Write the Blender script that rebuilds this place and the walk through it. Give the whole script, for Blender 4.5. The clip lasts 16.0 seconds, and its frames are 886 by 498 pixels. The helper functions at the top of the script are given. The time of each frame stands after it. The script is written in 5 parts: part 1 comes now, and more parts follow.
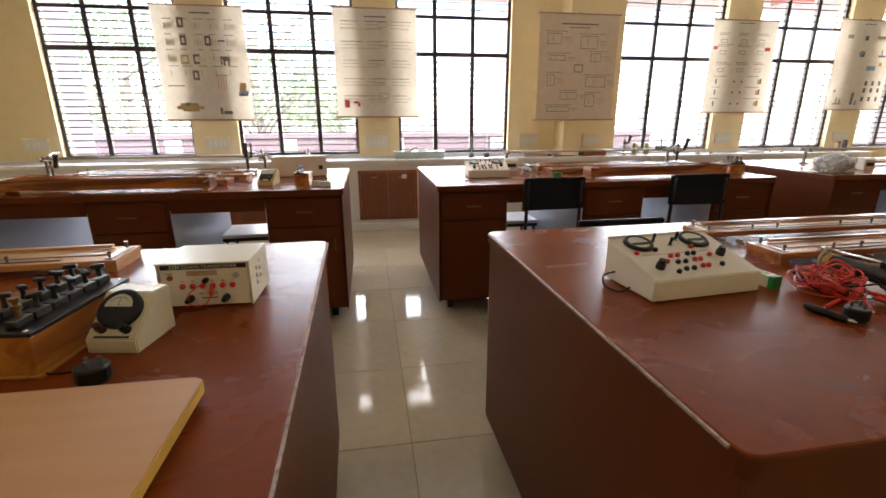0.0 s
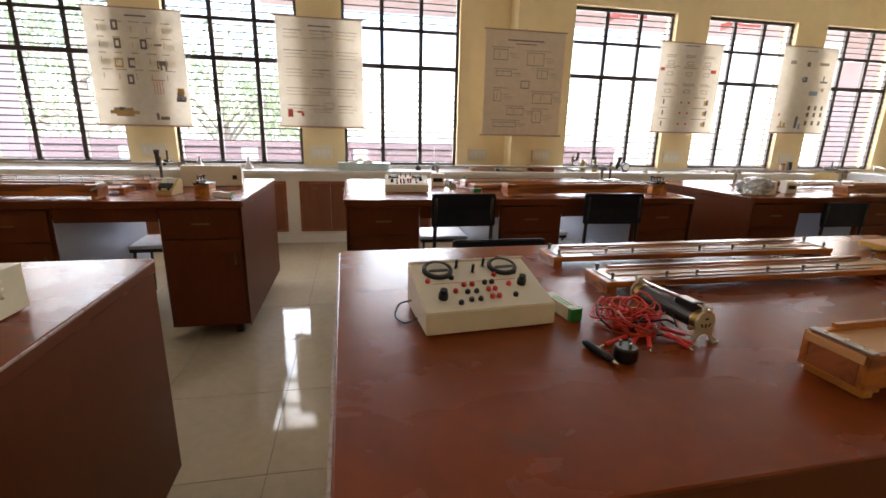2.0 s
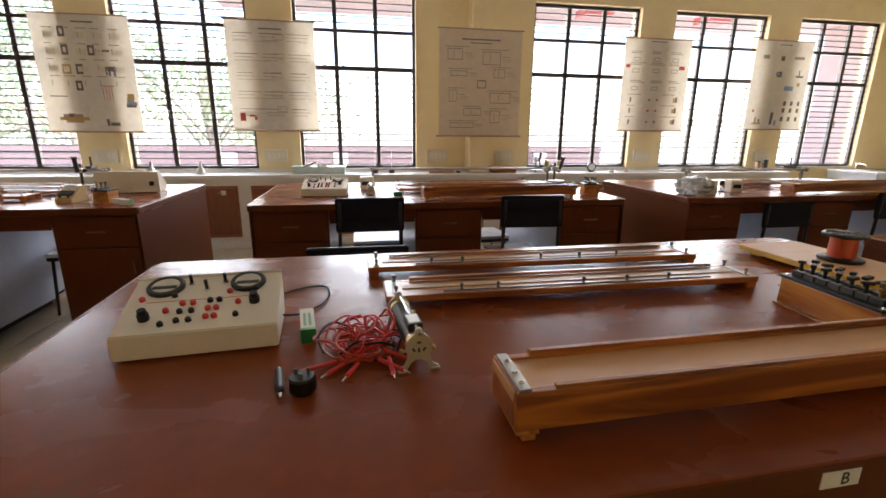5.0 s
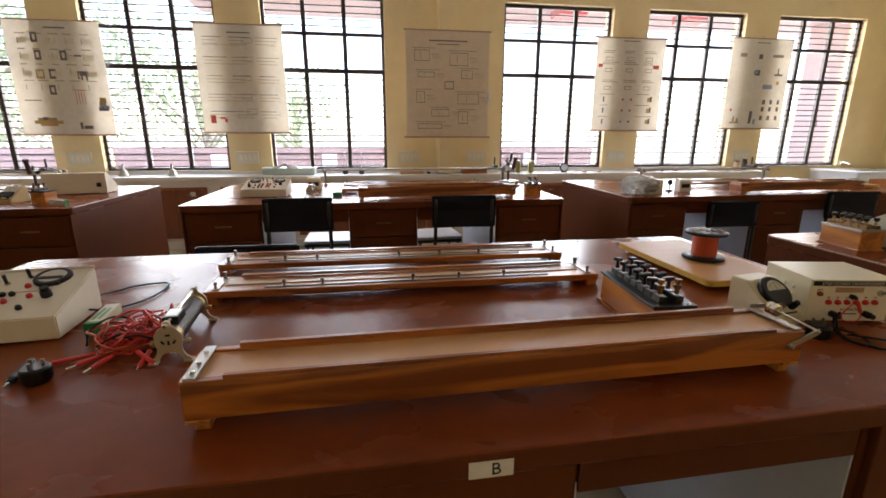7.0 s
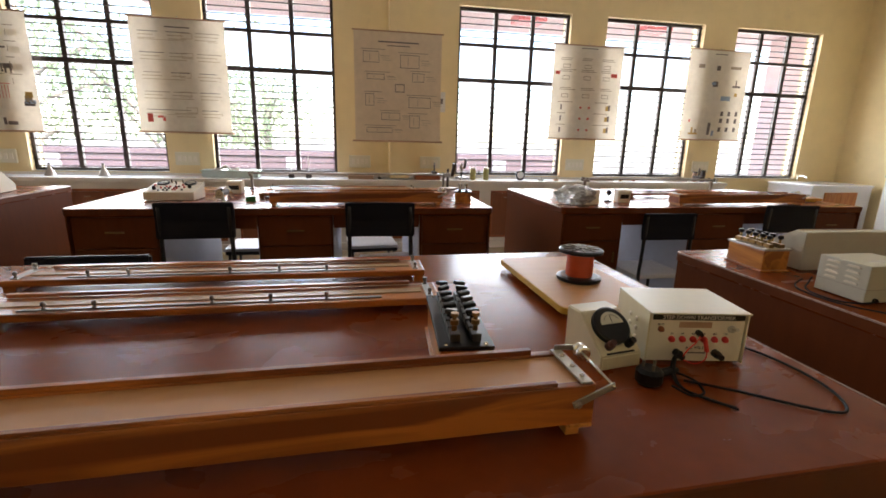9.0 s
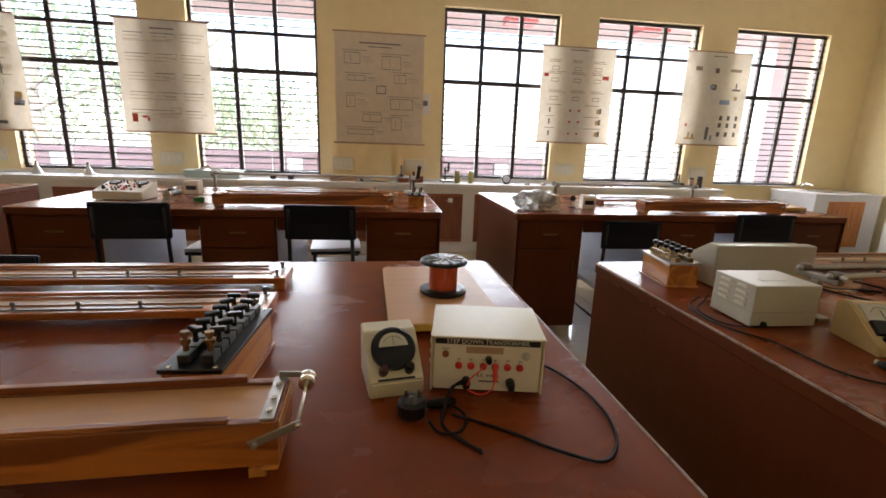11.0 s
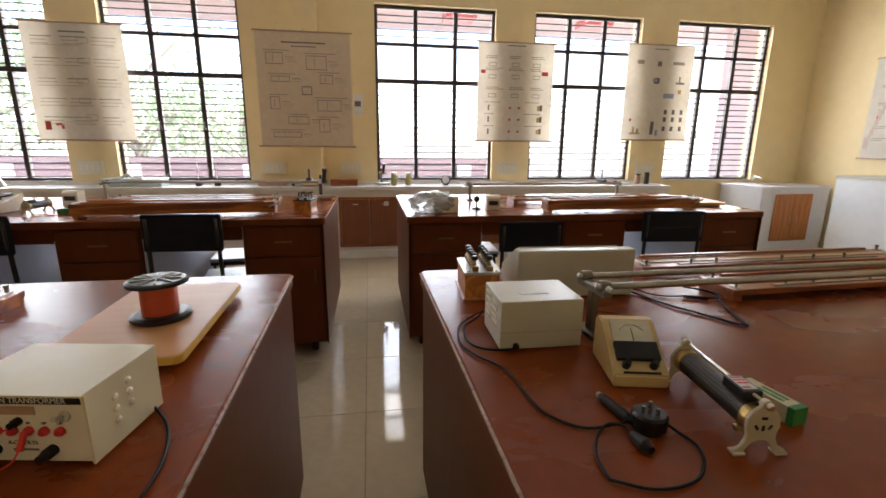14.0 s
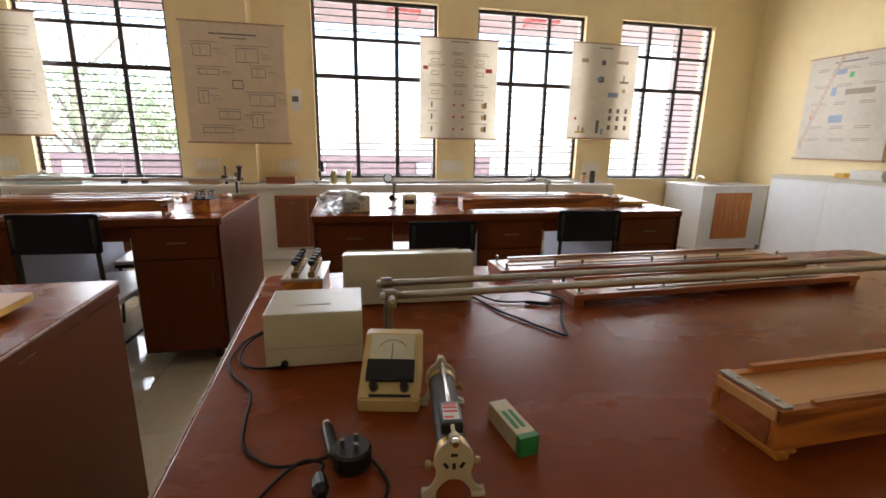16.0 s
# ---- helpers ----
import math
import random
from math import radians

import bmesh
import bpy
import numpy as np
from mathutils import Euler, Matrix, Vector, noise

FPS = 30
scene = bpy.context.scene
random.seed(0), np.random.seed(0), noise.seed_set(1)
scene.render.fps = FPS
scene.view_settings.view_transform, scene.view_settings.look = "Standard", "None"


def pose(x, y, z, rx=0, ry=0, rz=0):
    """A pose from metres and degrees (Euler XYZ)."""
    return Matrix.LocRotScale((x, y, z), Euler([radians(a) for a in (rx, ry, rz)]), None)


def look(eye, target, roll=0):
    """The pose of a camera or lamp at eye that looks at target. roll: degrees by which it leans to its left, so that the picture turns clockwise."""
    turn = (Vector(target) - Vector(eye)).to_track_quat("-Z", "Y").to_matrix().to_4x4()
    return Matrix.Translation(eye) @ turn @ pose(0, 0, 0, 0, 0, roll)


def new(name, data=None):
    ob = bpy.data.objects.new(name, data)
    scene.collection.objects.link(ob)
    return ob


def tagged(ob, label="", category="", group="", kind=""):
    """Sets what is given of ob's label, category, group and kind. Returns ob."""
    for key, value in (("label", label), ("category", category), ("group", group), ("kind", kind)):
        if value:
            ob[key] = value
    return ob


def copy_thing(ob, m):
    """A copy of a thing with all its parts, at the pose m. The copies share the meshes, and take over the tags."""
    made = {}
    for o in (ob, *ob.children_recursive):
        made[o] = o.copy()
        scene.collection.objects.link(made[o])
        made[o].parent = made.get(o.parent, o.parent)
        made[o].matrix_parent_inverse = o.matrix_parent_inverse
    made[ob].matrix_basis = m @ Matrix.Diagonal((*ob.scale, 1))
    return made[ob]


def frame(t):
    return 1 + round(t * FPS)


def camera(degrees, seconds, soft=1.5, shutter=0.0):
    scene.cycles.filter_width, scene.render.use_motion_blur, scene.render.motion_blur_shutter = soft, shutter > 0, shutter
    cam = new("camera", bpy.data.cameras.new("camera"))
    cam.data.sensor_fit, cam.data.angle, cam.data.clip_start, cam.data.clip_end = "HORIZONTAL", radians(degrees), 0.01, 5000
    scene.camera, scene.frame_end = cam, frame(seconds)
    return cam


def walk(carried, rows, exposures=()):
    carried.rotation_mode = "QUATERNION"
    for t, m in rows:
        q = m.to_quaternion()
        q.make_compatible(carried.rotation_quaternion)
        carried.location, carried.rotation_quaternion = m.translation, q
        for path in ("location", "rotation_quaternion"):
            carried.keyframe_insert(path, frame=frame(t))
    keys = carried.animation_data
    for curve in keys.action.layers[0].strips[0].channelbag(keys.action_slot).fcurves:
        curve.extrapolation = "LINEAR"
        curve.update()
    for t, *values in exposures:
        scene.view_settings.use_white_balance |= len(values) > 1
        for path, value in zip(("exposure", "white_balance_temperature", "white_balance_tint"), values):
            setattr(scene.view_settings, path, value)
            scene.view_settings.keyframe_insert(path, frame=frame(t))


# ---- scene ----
cam = camera(88.9, 16.0, soft=1.65)
PATH = [
    (0, (0.035, -0.095, 1.317), (0.344, 1.8, 0.761), -0.2),
    (0.5, (0.169, -0.162, 1.319), (0.474, 1.734, 0.762), 0.6),
    (1, (0.264, -0.18, 1.324), (0.576, 1.717, 0.771), 0.8),
    (1.5, (0.387, -0.142, 1.327), (0.739, 1.754, 0.795), 1.2),
    (2, (0.528, -0.088, 1.331), (0.909, 1.809, 0.823), 1.4),
    (2.5, (0.611, -0.067, 1.331), (0.995, 1.831, 0.83), 1.3),
    (3, (0.728, -0.08, 1.339), (1.097, 1.821, 0.841), 1.1),
    (3.5, (0.855, -0.122, 1.345), (1.185, 1.786, 0.845), 1.1),
    (6, (1.389, -0.081, 1.337), (1.734, 1.824, 0.834), 0.2),
    (6.5, (1.532, -0.124, 1.341), (1.858, 1.785, 0.842), 0.1),
    (7, (1.656, -0.196, 1.336), (1.951, 1.718, 0.84), 0.2),
    (7.5, (1.737, -0.199, 1.332), (2.041, 1.716, 0.842), 0.3),
    (8, (1.872, -0.148, 1.334), (2.214, 1.762, 0.851), 0.9),
    (8.5, (1.994, -0.087, 1.326), (2.364, 1.82, 0.852), 1.4),
    (11, (2.57, -0.061, 1.336), (2.847, 1.865, 0.875), 2.0),
    (11.5, (2.696, 0.001, 1.343), (3.03, 1.918, 0.879), 1.5),
    (12, (2.774, 0.017, 1.345), (3.123, 1.931, 0.881), 0.0),
    (12.5, (2.89, 0.003, 1.354), (3.203, 1.924, 0.894), -0.2),
    (13, (3.032, -0.023, 1.344), (3.332, 1.902, 0.889), 0.4),
    (13.5, (3.123, -0.034, 1.341), (3.414, 1.893, 0.891), 0.3),
    (14, (3.236, 0.027, 1.336), (3.547, 1.95, 0.883), 0.6),
    (14.5, (3.351, 0.083, 1.338), (3.726, 1.996, 0.89), 1.2),
    (15, (3.429, 0.101, 1.33), (3.837, 2.006, 0.879), 0.9),
    (15.5, (3.544, 0.091, 1.335), (3.956, 1.995, 0.88), 0.7),
    (16, (3.666, 0.052, 1.333), (4.073, 1.955, 0.874), 1.0),
]
walk(cam, [(t, look(eye, target, roll)) for t, eye, target, roll in PATH],
     exposures=[(0.0, 3.2), (1.5, 3.07), (3.0, 2.94), (16.0, 2.93)])

# ---- world, sun, large lights, exposure ----
world = bpy.data.worlds.new("sky")
scene.world = world
world.use_nodes = True
wn = world.node_tree.nodes
sky = wn.new("ShaderNodeTexSky")
sky.sky_type, sky.sun_disc = "NISHITA", False
sky.sun_elevation, sky.sun_rotation = radians(52), radians(150)
wn["Background"].inputs["Strength"].default_value = 0.15
world.node_tree.links.new(sky.outputs[0], wn["Background"].inputs["Color"])
sun = new("sun", bpy.data.lights.new("sun", "SUN"))
sun.data.energy, sun.data.angle, sun.data.color = 2.5, radians(10), (1, 0.95, 0.88)
sun.matrix_world = look((0, 0, 0), (-math.sin(radians(150)) * math.cos(radians(52)), -math.cos(radians(150)) * math.cos(radians(52)), -math.sin(radians(52))))


def window_light(name, x, y, z, w, h, watts, facing):
    """Sky light that enters by an opening."""
    lamp = new(name, bpy.data.lights.new(name, "AREA"))
    lamp.data.shape, lamp.data.size, lamp.data.size_y = "RECTANGLE", w, h
    lamp.data.energy, lamp.data.color = watts, (0.985, 0.965, 0.975)
    lamp.matrix_world = look((x, y, z), (x, y + facing, z))
    return lamp


SILL, HEAD, GLASS, WALL = 0.885, 2.90, 5.82, 5.73
TRANSOMS = (2.065, 2.48)
OPENINGS = [(-3.36, -1.96), (-1.46, -0.06), (0.435, 1.845), (3.33, 4.775), (5.265, 6.68), (7.18, 8.56)]
for x0, x1 in OPENINGS:
    window_light("window_light", (x0 + x1) / 2, 5.93, (SILL + HEAD) / 2, x1 - x0, HEAD - SILL, 12, -1)
# ---- materials ----


def material(name, color, rough=0.5, metal=0.0, grain=0.15, scale=8.0, bump=0.0, stretch=(1, 1, 1), spec=0.5, coat=0.0, wear=0.0, wear_color=(0.6, 0.5, 0.4), per_object=0.0):
    """A surface with a fine grain and broad stains over its base colour."""
    m = bpy.data.materials.new(name)
    m.use_nodes = True
    n, l = m.node_tree.nodes, m.node_tree.links
    b = n["Principled BSDF"]
    b.inputs["Metallic"].default_value = metal
    b.inputs["Specular IOR Level"].default_value = spec
    b.inputs["Coat Weight"].default_value = coat
    b.inputs["Coat Roughness"].default_value = 0.12
    tc, mp = n.new("ShaderNodeTexCoord"), n.new("ShaderNodeMapping")
    mp.inputs["Scale"].default_value = stretch
    l.new(tc.outputs["Object"], mp.inputs["Vector"])
    fine, broad = n.new("ShaderNodeTexNoise"), n.new("ShaderNodeTexNoise")
    fine.inputs["Scale"].default_value, fine.inputs["Detail"].default_value = scale * 6, 6
    broad.inputs["Scale"].default_value, broad.inputs["Detail"].default_value = scale * 0.5, 3
    for t in (fine, broad):
        l.new(mp.outputs[0], t.inputs["Vector"])
    mix = n.new("ShaderNodeMath")
    mix.operation = "ADD"
    l.new(fine.outputs[0], mix.inputs[0])
    l.new(broad.outputs[0], mix.inputs[1])
    ramp = n.new("ShaderNodeValToRGB")
    ramp.color_ramp.elements[0].position, ramp.color_ramp.elements[1].position = 0.3, 0.7
    half = n.new("ShaderNodeMath")
    half.operation = "MULTIPLY"
    half.inputs[1].default_value = 0.5
    l.new(mix.outputs[0], half.inputs[0])
    l.new(half.outputs[0], ramp.inputs[0])
    ramp.color_ramp.elements[0].color = (*[c * (1 - grain) for c in color], 1)
    ramp.color_ramp.elements[1].color = (*[min(1, c * (1 + grain)) for c in color], 1)
    out = ramp.outputs[0]
    if wear:
        patch, cut, blend = n.new("ShaderNodeTexNoise"), n.new("ShaderNodeMapRange"), n.new("ShaderNodeMix")
        patch.inputs["Scale"].default_value, patch.inputs["Detail"].default_value = scale * 2.3, 8
        cut.inputs[1].default_value, cut.inputs[2].default_value = 0.66 - wear * 0.2, 0.72
        blend.data_type = "RGBA"
        l.new(tc.outputs["Object"], patch.inputs["Vector"])
        l.new(patch.outputs[0], cut.inputs[0])
        l.new(cut.outputs[0], blend.inputs[0])
        l.new(out, blend.inputs[6])
        blend.inputs[7].default_value = (*wear_color, 1)
        out = blend.outputs[2]
    if per_object:
        info, hsv, rng = n.new("ShaderNodeObjectInfo"), n.new("ShaderNodeHueSaturation"), n.new("ShaderNodeMapRange")
        rng.inputs[3].default_value, rng.inputs[4].default_value = 1 - per_object, 1 + per_object
        l.new(info.outputs["Random"], rng.inputs[0])
        l.new(rng.outputs[0], hsv.inputs["Value"])
        l.new(out, hsv.inputs["Color"])
        out = hsv.outputs[0]
    l.new(out, b.inputs["Base Color"])
    rr = n.new("ShaderNodeMapRange")
    rr.inputs[3].default_value, rr.inputs[4].default_value = max(0.02, rough * 0.8), min(1, rough * 1.25)
    l.new(half.outputs[0], rr.inputs[0])
    l.new(rr.outputs[0], b.inputs["Roughness"])
    if bump:
        bp = n.new("ShaderNodeBump")
        bp.inputs["Strength"].default_value, bp.inputs["Distance"].default_value = bump, 0.004
        l.new(half.outputs[0], bp.inputs["Height"])
        l.new(bp.outputs[0], b.inputs["Normal"])
    return m


def wood(name, light, dark, rough=0.4, axis="X", scale=14.0, coat=0.0, figure=6.0):
    """Sawn wood with a wavy figure along one axis."""
    m = material(name, light, rough, grain=0.1, scale=20, coat=coat)
    n, l = m.node_tree.nodes, m.node_tree.links
    tc, mp, wave = n.new("ShaderNodeTexCoord"), n.new("ShaderNodeMapping"), n.new("ShaderNodeTexNoise")
    mp.inputs["Scale"].default_value = {"X": (0.5, figure, figure), "Y": (figure, 0.5, figure), "Z": (figure, figure, 0.5)}[axis]
    wave.inputs["Scale"].default_value, wave.inputs["Detail"].default_value, wave.inputs["Distortion"].default_value = scale * 0.25, 4, 1.2
    l.new(tc.outputs["Object"], mp.inputs["Vector"])
    l.new(mp.outputs[0], wave.inputs["Vector"])
    ramp = n.new("ShaderNodeValToRGB")
    e = ramp.color_ramp.elements
    e[0].position, e[0].color, e[1].position, e[1].color = 0.4, (*dark, 1), 0.58, (*light, 1)
    l.new(wave.outputs[0], ramp.inputs[0])
    l.new(ramp.outputs[0], n["Principled BSDF"].inputs["Base Color"])
    return m


LAMINATE = material("brown_laminate", (0.118, 0.0305, 0.0085), 0.42, spec=0.14, grain=0.15, scale=5, stretch=(1, 1, 0.25), per_object=0.06)
TOP = material("worktop_laminate", (0.212, 0.0425, 0.0075), 0.3, spec=0.16, grain=0.16, scale=4, bump=0.02, wear=0.06, wear_color=(0.18, 0.05, 0.018))


def add_specks(m, color):
    """Small pale scuffs and short scratches over a surface."""
    n, l = m.node_tree.nodes, m.node_tree.links
    p = n["Principled BSDF"]
    tc = n.new("ShaderNodeTexCoord")
    old, total = p.inputs["Base Color"].links[0].from_socket, None
    for scale, cut, stretch in ((7.0, 0.735, (1, 4, 1)), (38.0, 0.74, (1, 1, 1))):
        mp, t, r = n.new("ShaderNodeMapping"), n.new("ShaderNodeTexNoise"), n.new("ShaderNodeMapRange")
        mp.inputs["Scale"].default_value, mp.inputs["Rotation"].default_value = stretch, (0, 0, 0.6)
        t.inputs["Scale"].default_value, t.inputs["Detail"].default_value, t.inputs["Roughness"].default_value = scale, 9, 0.7
        r.inputs[1].default_value, r.inputs[2].default_value, r.inputs[4].default_value = cut, cut + 0.04, 0.55
        l.new(tc.outputs["Object"], mp.inputs["Vector"])
        l.new(mp.outputs[0], t.inputs["Vector"])
        l.new(t.outputs[0], r.inputs[0])
        mix = n.new("ShaderNodeMix")
        mix.data_type = "RGBA"
        l.new(r.outputs[0], mix.inputs[0])
        l.new(old, mix.inputs[6])
        mix.inputs[7].default_value = (*color, 1)
        old = mix.outputs[2]
    l.new(old, p.inputs["Base Color"])


add_specks(TOP, (0.4, 0.28, 0.22))


def add_smears(m, low, high):
    """Wiped, cloudy gloss: broad streaks of duller and shinier surface."""
    n, l = m.node_tree.nodes, m.node_tree.links
    tc, mp, t, r = n.new("ShaderNodeTexCoord"), n.new("ShaderNodeMapping"), n.new("ShaderNodeTexNoise"), n.new("ShaderNodeMapRange")
    mp.inputs["Scale"].default_value, mp.inputs["Rotation"].default_value = (1.0, 1.7, 1), (0, 0, 0.5)
    t.inputs["Scale"].default_value, t.inputs["Detail"].default_value, t.inputs["Distortion"].default_value = 3.2, 6, 0.5
    r.inputs[1].default_value, r.inputs[2].default_value = 0.25, 0.75
    r.inputs[3].default_value, r.inputs[4].default_value = low, high
    l.new(tc.outputs["Object"], mp.inputs["Vector"])
    l.new(mp.outputs[0], t.inputs["Vector"])
    l.new(t.outputs[0], r.inputs[0])
    l.new(r.outputs[0], n["Principled BSDF"].inputs["Roughness"])


add_smears(TOP, 0.22, 0.31)
CHIPPED = material("chipped_edge", (0.42, 0.3, 0.24), 0.6, grain=0.3, scale=30, wear=0.8, wear_color=(0.16, 0.06, 0.035))
PALE_BLUE = material("pale_blue_laminate", (0.55, 0.58, 0.68), 0.35, grain=0.06, scale=3)
DARK_GAP = material("dark_plinth", (0.03, 0.02, 0.018), 0.7)
YELLOW_WALL = material("cream_yellow_paint", (0.82, 0.67, 0.38), 0.5, grain=0.05, scale=1.2, bump=0.08, wear=0.05, wear_color=(0.74, 0.6, 0.36))
WHITE_WALL = material("white_paint", (0.78, 0.76, 0.72), 0.5, grain=0.05, scale=2)
WHITE_TILE = material("white_glazed_tile", (0.74, 0.76, 0.8), 0.2, grain=0.05, scale=2)
CEIL = material("white_distemper", (0.8, 0.78, 0.74), 0.8, grain=0.03)
TILE = material("beige_floor_tile", (0.51, 0.435, 0.315), 0.06, grain=0.1, scale=3, per_object=0.05)
GROUT = material("floor_grout", (0.22, 0.2, 0.17), 0.8)
FRAME = material("dark_brown_window_steel", (0.042, 0.029, 0.026), 0.45, grain=0.3, scale=12)
CHART = material("chart_paper", (0.79, 0.75, 0.68), 0.6, grain=0.1, scale=3)
CHART_TAN = material("yellowed_chart_paper", (0.7, 0.58, 0.44), 0.6, grain=0.1, scale=3)
INK = material("grey_print", (0.16, 0.14, 0.14), 0.7)
INK_LIGHT = material("faint_print", (0.35, 0.29, 0.23), 0.7)
RED_INK = material("red_print", (0.6, 0.08, 0.06), 0.6)
BLUE_INK = material("blue_print", (0.28, 0.36, 0.5), 0.6)
OCHRE_INK = material("ochre_print", (0.5, 0.33, 0.1), 0.6)
GREEN_INK = material("green_print", (0.1, 0.4, 0.15), 0.6)
TEAK = wood("varnished_teak", (0.5, 0.165, 0.03), (0.2, 0.05, 0.011), 0.3, coat=0.25)
TEAK_Y = wood("varnished_teak_across", (0.6, 0.25, 0.048), (0.36, 0.115, 0.022), 0.3, axis="Y", coat=0.2)
PINE = wood("plain_board_face", (0.58, 0.3, 0.115), (0.555, 0.28, 0.105), 0.45)
DARK_TEAK = wood("reddish_polished_wood", (0.36, 0.11, 0.04), (0.22, 0.06, 0.02), 0.3, coat=0.2)
OCHRE = material("ochre_painted_edge", (0.62, 0.36, 0.05), 0.45)
CUPBOARD = wood("cupboard_plywood", (0.23, 0.078, 0.036), (0.2, 0.066, 0.03), 0.45, axis="Z")
SINK_DOOR = wood("orange_plywood", (0.5, 0.2, 0.06), (0.4, 0.14, 0.04), 0.45, axis="Z")
CREAM = material("cream_enamel", (0.79, 0.73, 0.62), 0.35, grain=0.05, scale=6)
IVORY = material("ivory_enamel", (0.7, 0.64, 0.46), 0.35, grain=0.05, scale=6)
BEIGE = material("yellowed_beige_plastic", (0.62, 0.47, 0.22), 0.4, grain=0.06)
GREYCREAM = material("grey_cream_enamel", (0.52, 0.5, 0.42), 0.35, grain=0.05)
BLACK = material("black_bakelite", (0.009, 0.009, 0.01), 0.35, grain=0.2, spec=0.35)
RUBBER = material("black_cable", (0.008, 0.007, 0.007), 0.6, spec=0.2)
DARK_STEEL = material("tarnished_steel", (0.2, 0.175, 0.145), 0.38, metal=0.8, grain=0.2, scale=10)
SCALE = material("cream_scale_paper", (0.42, 0.27, 0.13), 0.35, grain=0.12, scale=6)
CHAIR_BLACK = material("blue_black_rexine", (0.007, 0.008, 0.015), 0.5, spec=0.2, grain=0.2, scale=10, bump=0.1)
FRAME_BLACK = material("black_painted_tube", (0.012, 0.012, 0.013), 0.35)
STOOL_TOP = material("white_laminate_seat", (0.72, 0.72, 0.74), 0.3)
STEEL = material("dull_steel", (0.42, 0.4, 0.37), 0.35, metal=0.9, grain=0.15, scale=10)
NICKEL = material("nickel_plate", (0.7, 0.68, 0.62), 0.22, metal=1.0)
BRASS = material("aged_brass", (0.36, 0.24, 0.09), 0.36, metal=1.0)
GUNMETAL = material("gunmetal", (0.06, 0.055, 0.05), 0.4, metal=0.6, grain=0.3, scale=20)
OLD_BRASS = material("dark_brass", (0.22, 0.13, 0.05), 0.42, metal=0.9)
MAROON_CAP = material("maroon_bakelite", (0.07, 0.015, 0.012), 0.35)
CAST = material("cream_cast_iron", (0.5, 0.44, 0.32), 0.4, grain=0.08)
COIL = material("oxidised_coil", (0.035, 0.027, 0.022), 0.42, metal=0.3, grain=0.4, stretch=(1, 1, 1), scale=12)
PLATE = material("cream_switch_plate", (0.74, 0.69, 0.55), 0.4, grain=0.04)
RED_WIRE = material("red_pvc_wire", (0.72, 0.035, 0.025), 0.35)
COPPER = material("enamelled_red_wire", (0.5, 0.065, 0.018), 0.35, stretch=(1, 1, 40), scale=5, bump=0.4)
RED_KNOB = material("red_terminal", (0.62, 0.03, 0.03), 0.35)
DIAL = material("meter_dial", (0.62, 0.6, 0.5), 0.4)
PAPER = material("white_paper", (0.72, 0.7, 0.68), 0.7)
GREEN = material("green_card", (0.02, 0.22, 0.06), 0.45)
CARD = material("cream_card", (0.6, 0.55, 0.36), 0.5)
TAPE = material("brown_tape", (0.45, 0.28, 0.18), 0.4)
PLASTIC_BAG = material("clear_plastic_bag", (0.75, 0.76, 0.78), 0.2)
TUB = material("pale_green_tub", (0.55, 0.65, 0.62), 0.3)
JAR = material("olive_jar", (0.35, 0.32, 0.12), 0.25)
MAROON = material("maroon_outer_paint", (0.115, 0.07, 0.085), 0.6, grain=0.15, scale=2)
# Lighter than the maroon plaster: the glare through the windows is in this colour.
OUTER_PINK = material("glare_paled_outer_plaster", (0.68, 0.46, 0.47), 0.7, grain=0.1, scale=1)
POST = material("weathered_grey_post", (0.34, 0.32, 0.35), 0.8, grain=0.15, scale=3)
GROUND = material("dry_earth", (0.32, 0.29, 0.24), 0.9, grain=0.2, scale=1)
BARK = material("bark", (0.24, 0.2, 0.16), 0.9, grain=0.3)
LEAF = material("leaf_green", (0.2, 0.27, 0.13), 0.6, grain=0.25, scale=2)


def let_light_through(m, share):
    """Thin paper: part of the light passes."""
    n, l = m.node_tree.nodes, m.node_tree.links
    tr, mix, p = n.new("ShaderNodeBsdfTranslucent"), n.new("ShaderNodeMixShader"), n["Principled BSDF"]
    mix.inputs[0].default_value = share
    l.new(p.inputs["Base Color"].links[0].from_socket, tr.inputs["Color"])
    l.new(p.outputs[0], mix.inputs[1])
    l.new(tr.outputs[0], mix.inputs[2])
    l.new(mix.outputs[0], n["Material Output"].inputs[0])


let_light_through(CHART, 0.36)
let_light_through(CHART_TAN, 0.1)
let_light_through(LEAF, 0.5)
PLASTIC_BAG.node_tree.nodes["Principled BSDF"].inputs["Transmission Weight"].default_value = 0.6


